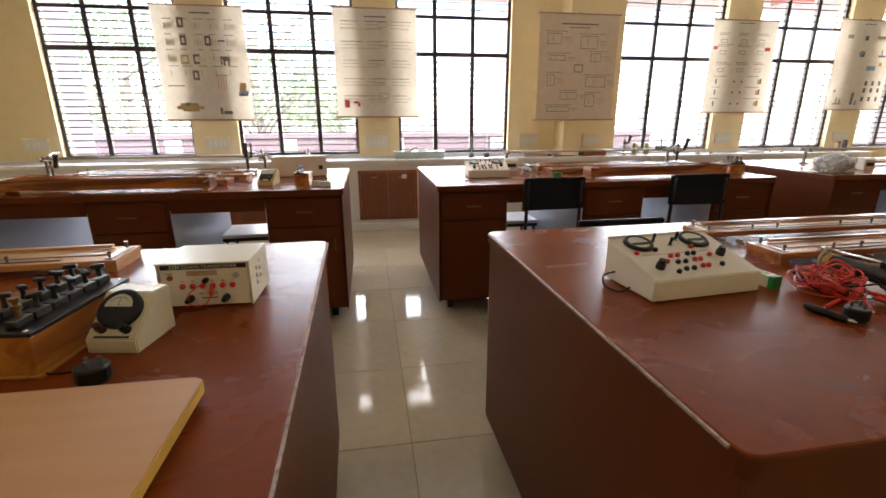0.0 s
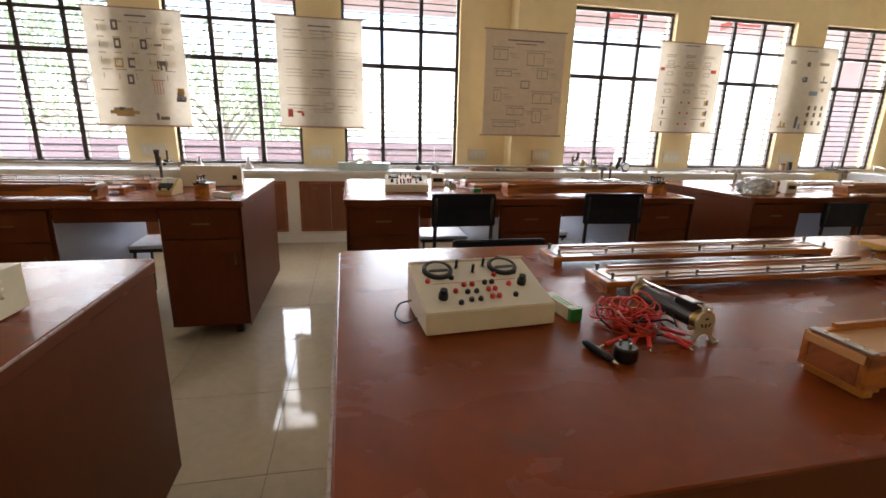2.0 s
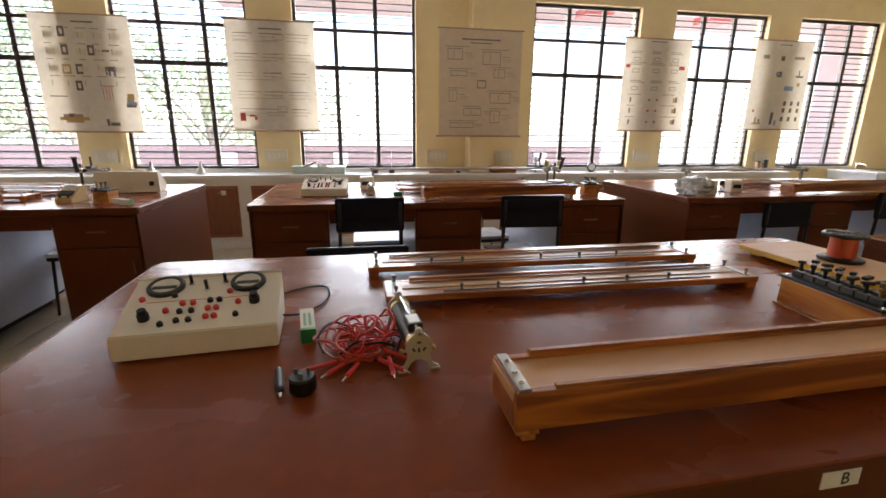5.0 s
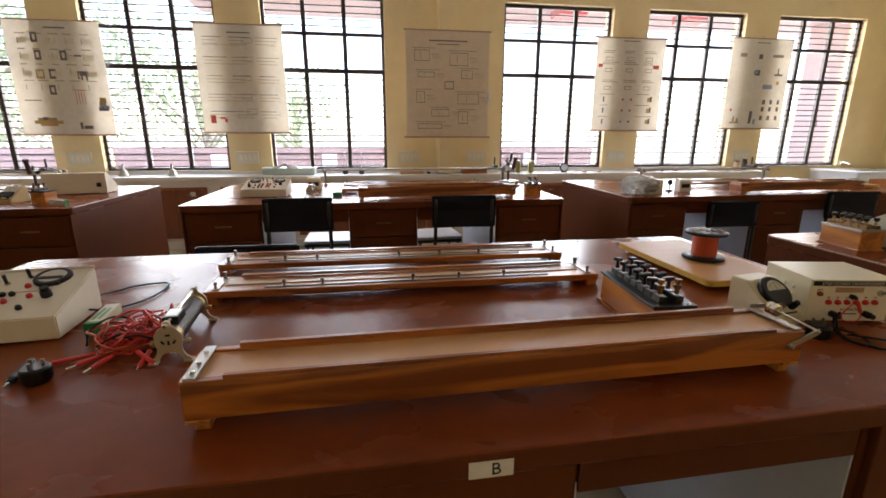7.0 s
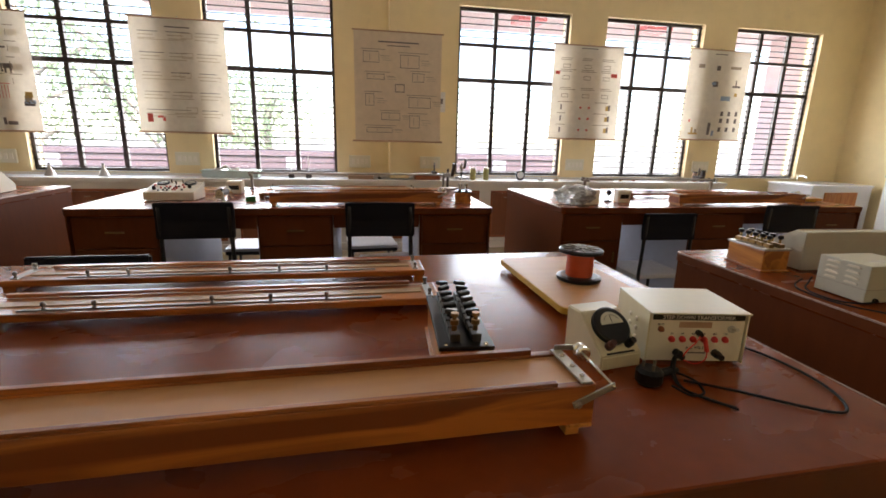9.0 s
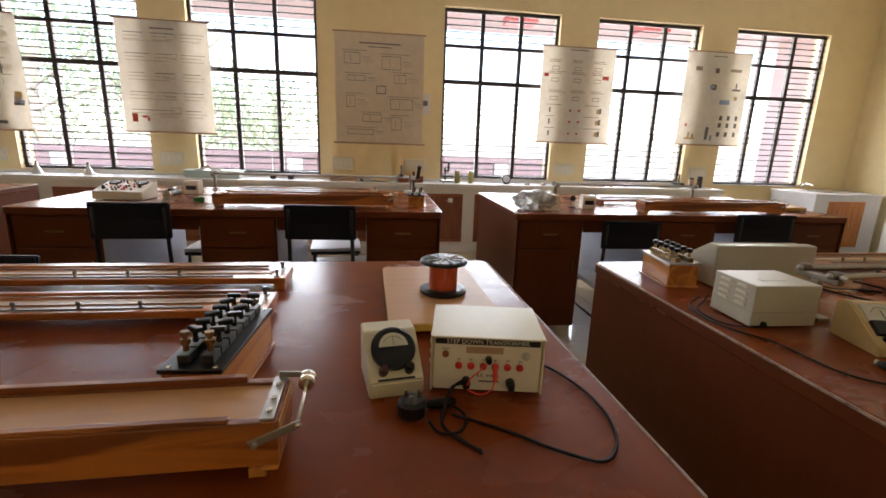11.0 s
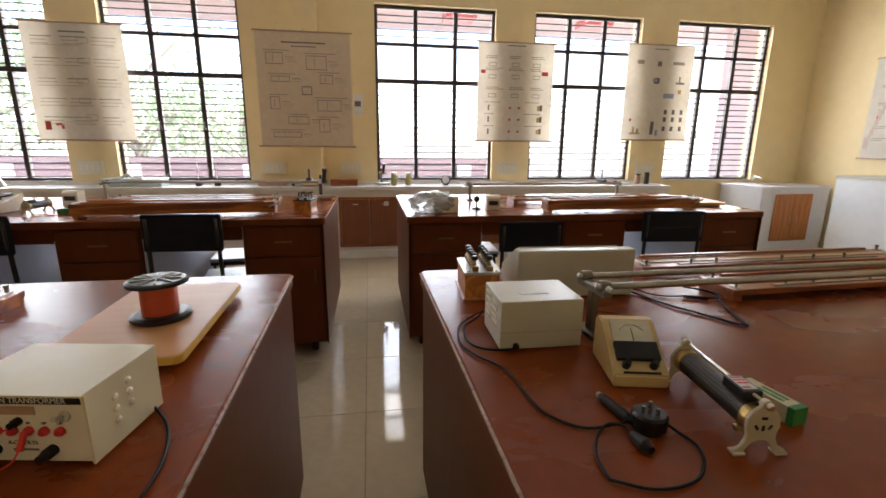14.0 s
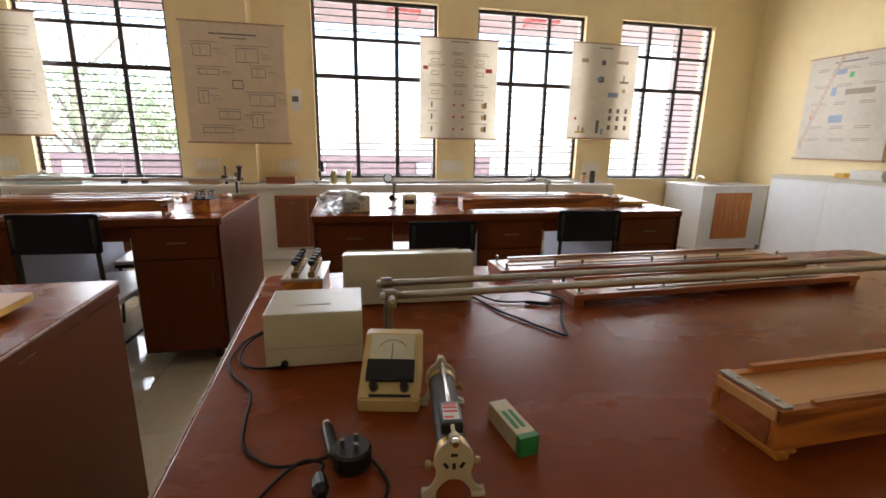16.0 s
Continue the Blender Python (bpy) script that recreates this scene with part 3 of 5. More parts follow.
def bench(x, y, letter, turn=0.0):
    b = thing("work_bench", "reddish brown laminate laboratory bench with three drawer pedestals", "table", pose(x, y, 0, 0, 0, turn), "laboratory benches")
    top = part("worktop", rounded_slab(-0.012, BW + 0.012, -0.012, BD + 0.012, BH - 0.042, BH, 0.028, 0.005), TOP, b)
    if len(top.data.materials) == 1:
        top.data.materials.append(LAMINATE)
        for f in top.data.polygons:
            f.material_index = 1 if abs(f.normal.z) < 0.5 else 0
    for n, (xa, xb) in enumerate((((-0.0165), -0.011), (BW + 0.011, BW + 0.0165))):
        part("edge_strip", box(xa, xb, 0.018, BD - 0.018, BH - 0.006, BH - 0.0006, 0.001), CHIPPED, b, "chipped pale edging")
    for xa, xb in ((0.471, 1.009), (1.466, 2.004)):
        part("apron", box(xa, xb, 0.03, 0.05, 0.77, BH - 0.043), LAMINATE, b)
        part("apron", box(xa, xb, BD - 0.05, BD - 0.03, 0.77, BH - 0.043), LAMINATE, b)
    for xa, xb in PEDESTALS:
        outer = box(xa + 0.005, xb - 0.005, 0.0302, BD - 0.0302, PZ, BH - 0.043)
        ped = part("pedestal", outer, LAMINATE, b)
        if xa > 0:
            part("side_lining", box(xa, xa + 0.0045, 0.034, BD - 0.034, PZ + 0.005, 0.785), PALE_BLUE, ped, "pale blue laminate")
        if xb < BW:
            part("side_lining", box(xb - 0.0045, xb, 0.034, BD - 0.034, PZ + 0.005, 0.785), PALE_BLUE, ped, "pale blue laminate")
        part("plinth", box(xa + 0.13, xb - 0.13, 0.24, BD - 0.24, 0, PZ - 0.001), DARK_GAP, b)
        for face in (0, 1):
            m = Matrix.Identity(4) if face == 0 else pose(xa + xb, BD, 0, 0, 0, 180)
            part("drawer", box(xa + 0.018, xb - 0.018, 0.012, 0.029, 0.665, 0.845, 0.003, m=m), LAMINATE, ped)
            part("door", box(xa + 0.018, xb - 0.018, 0.012, 0.029, PZ + 0.01, 0.658, 0.003, m=m), LAMINATE, ped)
            c = (xa + xb) / 2
            part("handle", box(c - 0.05, c + 0.05, 0.002, 0.012, 0.752, 0.763, 0.004, m=m), OLD_BRASS, ped, "dull brass pull")
            part("handle", box(xb - 0.065, xb - 0.053, 0.0, 0.012, 0.5, 0.58, 0.004, m=m), OLD_BRASS, ped, "dull brass pull")
    for xa in (-0.001, BW - 0.005):
        part("end_panel", box(xa, xa + 0.006, 0.0, BD, PZ, BH - 0.043, 0.001), LAMINATE, b)
    for xa, ya in ((0.08, 0.12), (BW - 0.12, 0.12), (0.08, BD - 0.16), (BW - 0.12, BD - 0.16)):
        part("foot", box(xa, xa + 0.04, ya, ya + 0.04, 0, PZ - 0.001), DARK_GAP, b)
    if letter:
        lab = part("paper_label", box(1.272, 1.338, -0.0135, -0.0122, BH - 0.04, BH - 0.013), PAPER, b, "white paper label")
        writing("lettering", letter, 0.028, BLACK, lab, pose(1.312, -0.0138, BH - 0.027, 90, 0, 0))
    return b


Y2 = 2.765
bench(-2.581, 0.245, "", 1.2)
bench(0.503, 0.322, "B", 1.0)
bench(3.433, 0.344, "", 1.0)
bench(-2.612, Y2, "")
bench(0.477, Y2, "")
bench(3.465, Y2, "")

# ---- chairs and stools ----


def build_chair():
    c = thing("chair", "black tubular steel chair with a blue-black padded backrest", "chair", pose(0, 0, 0), "laboratory chairs")
    part("backrest", prism([(-0.012, 0.75), (0.012, 0.75), (0.02, 0.85), (0.012, 0.955), (-0.012, 0.955), (-0.004, 0.85)], -0.205, 0.205, 0.006), CHAIR_BLACK, c, "blue-black padded backrest")
    part("seat", box(-0.2, 0.2, 0.02, 0.42, 0.43, 0.465, 0.012), STOOL_TOP, c, "white laminate seat")
    for s in (-1, 1):
        part("back_leg", tube([(s * 0.19, -0.07, 0), (s * 0.19, 0.0, 0.42), (s * 0.185, 0.005, 0.6), (s * 0.18, -0.004, 0.93)], 0.012), FRAME_BLACK, c, smooth=True)
        part("front_leg", tube([(s * 0.19, 0.42, 0), (s * 0.18, 0.4, 0.2), (s * 0.18, 0.4, 0.43)], 0.012), FRAME_BLACK, c, smooth=True)
        part("side_rail", rod((s * 0.185, -0.03, 0.2), (s * 0.185, 0.4, 0.2), 0.009), FRAME_BLACK, c, smooth=True)
    part("front_rail", rod((-0.185, 0.4, 0.39), (0.185, 0.4, 0.39), 0.009), FRAME_BLACK, c, smooth=True)
    return c


chair = build_chair()
chair.matrix_basis = pose(1.2, 2.62, 0, 0, 0, 2)
for x, y, z, r in ((2.225, 2.62, 0, -3), (4.225, 2.68, -0.085, 0), (5.17, 2.64, -0.025, -4), (1.135, 1.715, -0.07, 180), (5.115, 1.715, -0.08, 180)):
    k = copy_thing(chair, pose(x, y, 0, 0, 0, r))
    k.scale = (1, 1, (0.955 + z) / 0.955)


def build_stool():
    s = thing("stool", "black framed stool with a white laminate top", "stool", pose(0, 0, 0), "laboratory stools")
    part("seat", box(-0.2, 0.2, -0.19, 0.19, 0.44, 0.465, 0.006), STOOL_TOP, s)
    part("seat_rim", box(-0.195, 0.195, -0.185, 0.185, 0.412, 0.439, 0.002), FRAME_BLACK, s)
    for a in (-1, 1):
        for b in (-1, 1):
            part("leg", rod((a * 0.19, b * 0.18, 0), (a * 0.17, b * 0.16, 0.412), 0.011), FRAME_BLACK, s, smooth=True)
        part("stretcher", rod((a * 0.182, -0.17, 0.16), (a * 0.182, 0.17, 0.16), 0.008), FRAME_BLACK, s, smooth=True)
    return s


stool = build_stool()
stool.matrix_basis = pose(1.27, 3.75, 0)
for x, y, r in ((2.2, 3.78, 5), (4.1, 3.8, -4), (-0.9, 3.65, 3), (2.33, 3.15, 10)):
    copy_thing(stool, pose(x, y, 0, 0, 0, r))

# ---- wall charts ----


def chart(x, y, w, z0, z1, paper, label, prints, turn=0, sag=0.05, rz=0.0):
    """A hanging chart; prints are (material, u, v, width, height) in shares of the sheet."""
    c = thing("wall_chart", label, "chart", pose(x, y, z0, 0, 0, turn), "hanging charts")
    h = z1 - z0
    nx, nz = 14, 14

    def bow(u, v):
        return -0.012 - sag * math.sin(u * math.pi) * (1 - v) * v * 1.6 - 0.008 * math.sin(u * 9 + v * 3) * (1 - v)

    def patch(u0, u1, v0, v1, lift, a, b):
        bm = bmesh.new()
        g = [[[bm.verts.new((u * w, bow(u, v) - lift - d, v * h)) for v in [v0 + (v1 - v0) * j / b for j in range(b + 1)]] for u in [u0 + (u1 - u0) * i / a for i in range(a + 1)]] for d in (0, 0.001)]
        for k, gg in enumerate(g):
            for i in range(a):
                for j in range(b):
                    q = (gg[i][j], gg[i + 1][j], gg[i + 1][j + 1], gg[i][j + 1])
                    bm.faces.new(q if k else q[::-1])
        return bm

    sheet = part("sheet", patch(0, 1, 0, 1, 0, nx, nz), paper, c, smooth=True)
    part("top_rail", rod((-0.02, -0.012, h), (w + 0.02, -0.012, h), 0.008), TAPE, c)
    part("bottom_rail", rod((-0.03, -0.014, 0), (w + 0.03, -0.014, 0), 0.011), TAPE, c)
    part("hook", rod((w / 2, 0.02, h + 0.03), (w / 2, -0.012, h + 0.005), 0.004), STEEL, c)
    groups = {}
    for mat, u, v, pw, ph in prints:
        groups.setdefault(mat.name, (mat, []))[1].append((u, v, pw, ph))
    for mat, items in groups.values():
        bm = bmesh.new()
        for u, v, pw, ph in items:
            joined(bm, patch(u, u + pw, v, v + ph, 0.0016, 2, 1))
        tagged(part("print", bm, mat, sheet), kind="stuff")
    return c


def ring_figure(mat, u, v, w, h, t=0.012):
    return [(mat, u, v, w, t), (mat, u, v + h - t, w, t), (mat, u, v, t, h), (mat, u + w - t, v, t, h)]


def text_lines(rnd, u0, u1, v, n, mat, gap=0.018, height=0.0065):
    return [(mat, u0 + rnd.uniform(0, 0.02), v - i * gap, (u1 - u0) * rnd.uniform(0.55, 0.95), height) for i in range(n)]


rnd = random.Random(5)
CREASE = material("brown_crease_band", (0.6, 0.5, 0.43), 0.7, grain=0.2, scale=20)
PALE = material("pale_tan_print", (0.74, 0.68, 0.58), 0.7, grain=0.1, scale=30)
FAINT = material("washed_out_print", (0.52, 0.44, 0.34), 0.7)
p1 = [(INK, 0.42, 0.93, 0.22, 0.012)]
for u, v in ((0.27, 0.81), (0.28, 0.66), (0.55, 0.66), (0.4, 0.50), (0.37, 0.36)):
    p1 += ring_figure(INK, u, v, 0.07, 0.085, 0.02)
p1 += [(INK, 0.66, 0.695, 0.11, 0.015), (INK, 0.72, 0.53, 0.09, 0.02), (INK, 0.73, 0.49, 0.02, 0.05), (INK, 0.78, 0.49, 0.02, 0.05)]
for v in (0.88, 0.75, 0.62, 0.48):
    for u in (0.1, 0.26, 0.44, 0.6, 0.76):
        p1 += text_lines(rnd, u, u + 0.12, v, 1, INK_LIGHT) + [(INK_LIGHT, u + 0.03, v - 0.08, 0.006, 0.05)]
p1 += ring_figure(OCHRE_INK, 0.26, 0.5, 0.09, 0.08, 0.016) + [(INK, 0.7, 0.5, 0.02, 0.07), (INK, 0.72, 0.55, 0.09, 0.02), (BLUE_INK, 0.87, 0.24, 0.1, 0.03), (OCHRE_INK, 0.88, 0.29, 0.07, 0.05)]
p1 += [(PALE, u, v, 0.1, 0.05) for v in (0.8, 0.66, 0.52) for u in (0.12, 0.43, 0.62, 0.8)]
p1 += [(RED_INK, 0.62, 0.4, 0.14, 0.006)] + [(RED_INK, 0.64 + 0.03 * i, 0.28, 0.005, 0.11) for i in range(4)]
p1 += [(OCHRE_INK, 0.14, 0.1, 0.3, 0.03), (TAPE, 0.2, 0.08, 0.18, 0.02), (INK_LIGHT, 0.18, 0.13, 0.2, 0.025), (INK, 0.24, 0.13, 0.06, 0.03), (INK, 0.86, 0.22, 0.1, 0.035), (INK_LIGHT, 0.87, 0.255, 0.07, 0.05), (INK, 0.62, 0.055, 0.03, 0.06), (INK, 0.66, 0.055, 0.1, 0.03), (INK, 0.08, 0.305, 0.18, 0.008)]
chart(-2.2, 5.715, 0.945, 1.305, 2.505, CHART, "white hanging chart with grey component drawings", p1, sag=0.06)
p2 = [(INK, 0.37, 0.92, 0.26, 0.01)]
for v in (0.88, 0.7, 0.53, 0.36, 0.2):
    for u in (0.08, 0.38, 0.68):
        p2 += text_lines(rnd, u, u + 0.3, v, 1, INK if rnd.random() > 0.45 else INK_LIGHT, 0.016, 0.0055) + text_lines(rnd, u, u + 0.26, v - 0.03, 2, FAINT, 0.03)
p2 += [(RED_INK, 0.09, 0.09, 0.06, 0.075), (RED_INK, 0.2, 0.13, 0.06, 0.02), (RED_INK, 0.25, 0.1, 0.03, 0.035)]
for v in (0.81, 0.64, 0.47, 0.3, 0.16):
    p2 += [(FAINT, 0.08, v, 0.84, 0.004)] + ring_figure(FAINT, 0.14 + 0.5 * rnd.random(), v + 0.02, 0.12, 0.05, 0.005)
chart(-0.29, 5.705, 0.96, 1.335, 2.53, CHART, "grey translucent hanging chart with rows of fine print", p2, sag=0.04)
p3 = [(INK, 0.27, 0.90, 0.46, 0.012), (INK, 0.37, 0.87, 0.26, 0.008)]
for v, u, fw, fh in ((0.82, 0.1, 0.18, 0.1), (0.8, 0.52, 0.22, 0.12), (0.62, 0.14, 0.2, 0.05), (0.64, 0.66, 0.14, 0.08), (0.44, 0.12, 0.1, 0.11), (0.42, 0.62, 0.26, 0.1), (0.27, 0.3, 0.22, 0.07), (0.25, 0.63, 0.12, 0.12), (0.13, 0.13, 0.3, 0.05)):
    p3 += text_lines(rnd, u - 0.03, u + fw + 0.12, v + 0.015, 1, INK_LIGHT) + ring_figure(INK, u, v - fh, fw, fh, 0.005)
    p3 += [(INK_LIGHT, u + fw + 0.02, v - fh * 0.4, 0.09, 0.005), (INK_LIGHT, u + fw * 0.4, v - fh * 0.8, 0.006, fh * 0.6)] + text_lines(rnd, u + fw + 0.02, u + fw + 0.14, v - fh * 0.6, 2, FAINT)
p3 += ring_figure(INK, 0.46, 0.46, 0.11, 0.075, 0.008)
chart(2.075, 5.395, 0.985, 1.295, 2.482, CHART_TAN, "yellowed hanging chart with diagrams over the pilaster", p3, sag=0.01)
p4 = [(INK, 0.38, 0.965, 0.24, 0.008), (RED_INK, 0.04, 0.69, 0.06, 0.035), (RED_INK, 0.84, 0.68, 0.09, 0.04)]
for v in (0.86, 0.74, 0.55):
    for u in (0.1, 0.4, 0.68):
        p4 += text_lines(rnd, u, u + 0.24, v, 2, INK_LIGHT) + ring_figure(INK_LIGHT, u + 0.04, v - 0.1, 0.1, 0.04, 0.006)
for v in (0.32, 0.2, 0.075):
    p4 += [(INK, 0.14, v, 0.02, 0.055), (RED_INK, 0.42, v + 0.015, 0.03, 0.022), (RED_INK, 0.54, v + 0.015, 0.03, 0.022), (OCHRE_INK, 0.8, v, 0.07, 0.05), (INK, 0.84, v, 0.03, 0.06)]
    p4 += text_lines(rnd, 0.08, 0.3, v + 0.08, 1, INK_LIGHT) + text_lines(rnd, 0.62, 0.9, v + 0.08, 1, INK_LIGHT)
chart(4.555, 5.70, 0.96, 1.38, 2.535, CHART, "white hanging chart with red and black symbols", p4, sag=0.03)
p5 = [(INK, 0.4, 0.95, 0.2, 0.008), (BLUE_INK, 0.58, 0.45, 0.16, 0.05), (BLUE_INK, 0.4, 0.62, 0.07, 0.03)]
for v in (0.28, 0.2, 0.1):
    p5 += [(INK, u, v, 0.045, 0.05) for u in (0.62, 0.74, 0.87)]
p5 += [(INK, 0.45, 0.78, 0.06, 0.05), (INK, 0.42, 0.6, 0.08, 0.06), (INK, 0.75, 0.6, 0.14, 0.02), (INK, 0.8, 0.62, 0.02, 0.06), (RED_INK, 0.1, 0.2, 0.03, 0.03), (OCHRE_INK, 0.12, 0.06, 0.16, 0.02), (OCHRE_INK, 0.16, 0.08, 0.03, 0.06), (INK_LIGHT, 0.22, 0.08, 0.04, 0.04), (INK, 0.44, 0.06, 0.05, 0.14), (BLUE_INK, 0.52, 0.05, 0.04, 0.06), (OCHRE_INK, 0.8, 0.5, 0.05, 0.04), (INK_LIGHT, 0.15, 0.8, 0.1, 0.04), (INK_LIGHT, 0.68, 0.8, 0.18, 0.03)]
chart(6.49, 5.70, 0.93, 1.415, 2.59, CHART, "white hanging chart with small coloured apparatus drawings", p5, sag=0.03)
p6 = [(INK, 0.3, 0.93, 0.35, 0.012), (BLUE_INK, 0.33, 0.62, 0.06, 0.08), (GREEN_INK, 0.5, 0.78, 0.05, 0.05), (BLUE_INK, 0.3, 0.82, 0.16, 0.05), (BLUE_INK, 0.36, 0.36, 0.16, 0.07), (RED_INK, 0.12, 0.4, 0.02, 0.03), (INK_LIGHT, 0.5, 0.62, 0.3, 0.05)]
for v in (0.88, 0.72, 0.55, 0.32, 0.2):
    for u in (0.1, 0.38, 0.66):
        p6 += text_lines(rnd, u, u + 0.22, v, 2, INK_LIGHT)
# A diagonal run of overlapping brown patches along the crease.
p6 += [(CREASE, 0.03 + 0.02 * i, 0.14 + 0.05 * i, 0.05, 0.05) for i in range(17)] + [(CREASE, 0.02, 0.1, 0.06, 0.12), (CREASE, 0.12, 0.3, 0.03, 0.2)]
chart(XR - 0.02, 4.88, 0.98, 1.215, 2.38, CHART, "creased white hanging chart on the yellow wall", p6, turn=-90, sag=0.09)

# switch boards on the wall
for x in (-3.6, -1.7, 0.15, 2.12, 3.0, 4.98, 6.91):
    sb = thing("switch_board", "white switch board with sockets on the wall", "switch board", pose(x, WALL, 1.04), "switch boards")
    part("plate", box(-0.13, 0.13, -0.022, -0.001, -0.075, 0.075, 0.005), PLATE, sb)
    for k in range(4):
        part("switch", box(-0.1 + k * 0.055, -0.065 + k * 0.055, -0.027, -0.021, -0.03, 0.03, 0.002), CREAM, sb)
notice = thing("wall_notice", "small white paper notice on the yellow wall", "notice", pose(3.12, WALL, 1.66))
part("sheet", box(-0.06, 0.06, -0.003, -0.001, 0, 0.24), PAPER, notice)
part("print", box(-0.04, 0.03, -0.0045, -0.0032, 0.1, 0.16), INK, notice)

# ---- apparatus ----
ZT = BH  # bench top


def knob(r, h, n=14, m=None, bm=None):
    return lathe([(r, 0), (r, h * 0.55), (r * 0.8, h * 0.6), (r * 0.75, h)], n, bm, m)


def control_box(x, y, turn, cable=True):
    """A sloping panel with two meters, switches and rows of sockets."""
    c = thing("control_panel_box", "white enamelled sloping apparatus box with two meters and sockets", "apparatus", pose(x, y, ZT, 0, 0, turn))
    W, D, HF, HB = 0.306, 0.195, 0.055, 0.108
    part("case", prism([(0, 0.004), (D, 0.004), (D, HB), (0, HF)], 0, W, 0.0025), CREAM, c)
    a = math.degrees(math.atan2(HB - HF, D))
    top = pose(0, 0, HF, a, 0, 0)
    L = math.hypot(D, HB - HF)
    part("rim", box(0.0, W, L - 0.004, L, 0, 0.006, m=top), CREAM, c)
    for u in (0.065, 0.235):
        at = top @ pose(u, L * 0.8, 0)
        meter = part("meter", lathe([(0.038, 0), (0.038, 0.006), (0.035, 0.009), (0.029, 0.009), (0.028, 0.006)], 28, m=at), BLACK, c, "round black panel meter")
        part("dial", lathe([(0.0275, 0), (0.0275, 0.001)], 24, m=at @ pose(0, 0, 0.0062)), DIAL, meter)
        part("cover", box(-0.024, 0.024, -0.014, -0.004, 0.0074, 0.0092, 0.0005, m=at), BLACK, meter)
    for u, v in ((0.115, 0.84), (0.15, 0.72), (0.185, 0.84)):
        s = part("switch", lathe([(0.007, 0), (0.006, 0.004)], 10, m=top @ pose(u, L * v, 0)), NICKEL, c, "toggle switch")
        part("lever", lathe([(0.0035, 0), (0.004, 0.02)], 8, m=top @ pose(u, L * v, 0.004)), BLACK, s)
    for u, v in ((0.05, 0.25), (0.255, 0.42)):
        part("knob", knob(0.011, 0.024, m=top @ pose(u, L * v, 0)), BLACK, c)
    spots = [(0.03, .58, 1), (0.09, .62, 0), (0.2, .63, 1), (0.255, .66, 0), (0.085, .35, 1), (0.085, .13, 0), (0.222, .42, 1), (0.222, .2, 0)]
    spots += [(0.112 + 0.02 * i, .46, 1) for i in range(2)] + [(0.165 + 0.018 * i, .48, 0) for i in range(2)] + [(0.112 + 0.022 * i, .32, 0) for i in range(2)]
    spots += [(0.112 + 0.022 * i, .17, 0) for i in range(2)] + [(0.165 + 0.016 * i, .34, 1) for i in range(2)] + [(0.165 + 0.016 * i, .2, 1) for i in range(2)]
    for u, v, red in spots:
        part("socket", lathe([(0.0062, 0), (0.0062, 0.006), (0.004, 0.009)], 10, m=top @ pose(u, L * v, 0)), RED_KNOB if red else BLACK, c)
    part("panel_line", box(0.04, 0.25, L * 0.53, L * 0.536, 0, 0.0006, m=top), RED_INK, c)
    for u in (0.02, W - 0.02):
        for v in (0.02, D - 0.02):
            part("foot", lathe([(0.008, 0), (0.008, 0.006)], 10, m=pose(u, v, 0)), RUBBER, c)
    if cable:
        part("lead", tube([(0.0, 0.15, 0.03), (-0.03, 0.155, 0.02), (-0.045, 0.12, 0.005), (-0.03, 0.08, 0.004), (0.0, 0.085, 0.01)], 0.0022), RUBBER, c)
        part("lead", tube([(0.27, 0.19, 0.03), (0.28, 0.3, 0.006), (0.33, 0.355, 0.004), (0.4, 0.365, 0.004), (0.415, 0.31, 0.004), (0.4, 0.23, 0.004), (0.36, 0.18, 0.004), (W + 0.03, 0.16, 0.006), (W + 0.001, 0.13, 0.02)], 0.0025), RUBBER, c)
    return c


control_box(0.672, 0.787, 5.0)
control_box(0.745, 3.10, -3, False)


def carton(x, y, turn, l=0.14, w=0.037):
    c = thing("battery_carton", "green and cream printed card carton on the bench", "carton", pose(x, y, ZT, 0, 0, turn))
    part("sleeve", box(-w / 2, w / 2, -l / 2 + 0.012, l / 2, 0, w, 0.001), CARD, c)
    part("green_end", box(-w / 2 - 0.0005, w / 2 + 0.0005, -l / 2, -l / 2 + 0.0118, 0, w + 0.0005, 0.001), GREEN, c)
    for k in range(2):
        part("print", box(-0.009 + 0.011 * k, -0.003 + 0.011 * k, -l / 2 + 0.025, l / 2 - 0.03, w, w + 0.0006), GREEN, c)
    part("green_side", box(w / 2, w / 2 + 0.0006, -l / 2 + 0.012, l / 2, 0.001, w * 0.3), GREEN, c)


carton(1.028, 0.886, 8, 0.125, 0.031)
carton(3.9, 0.622, 9, 0.1, 0.03)

# tangle of connecting wires
wires = thing("wire_tangle", "tangle of red connecting wires with crocodile clips", "wires", pose(1.15, 0.768, ZT))
r4 = random.Random(11)
for i in range(24):
    pts, a, rad = [], r4.uniform(0, 6.28), r4.uniform(0.03, 0.078)
    cx, cy, lift = r4.uniform(-0.035, 0.035), r4.uniform(-0.025, 0.045), r4.uniform(0.3, 1.0)
    for k in range(9):
        a += r4.uniform(0.5, 0.95)
        rr = rad * r4.uniform(0.55, 1.1)
        pts.append((cx + rr * math.cos(a), cy + rr * 1.05 * math.sin(a), 0.004 + 0.085 * lift * abs(math.sin(k * 0.6 + i)) * max(0.08, 1 - rr / 0.12)))
    part("wire", tube(pts, 0.0023, 6), ((RED_WIRE, RED_WIRE, RED_WIRE, COPPER, RED_WIRE, RED_WIRE, RED_WIRE, RUBBER)[i % 8]), wires, smooth=True)
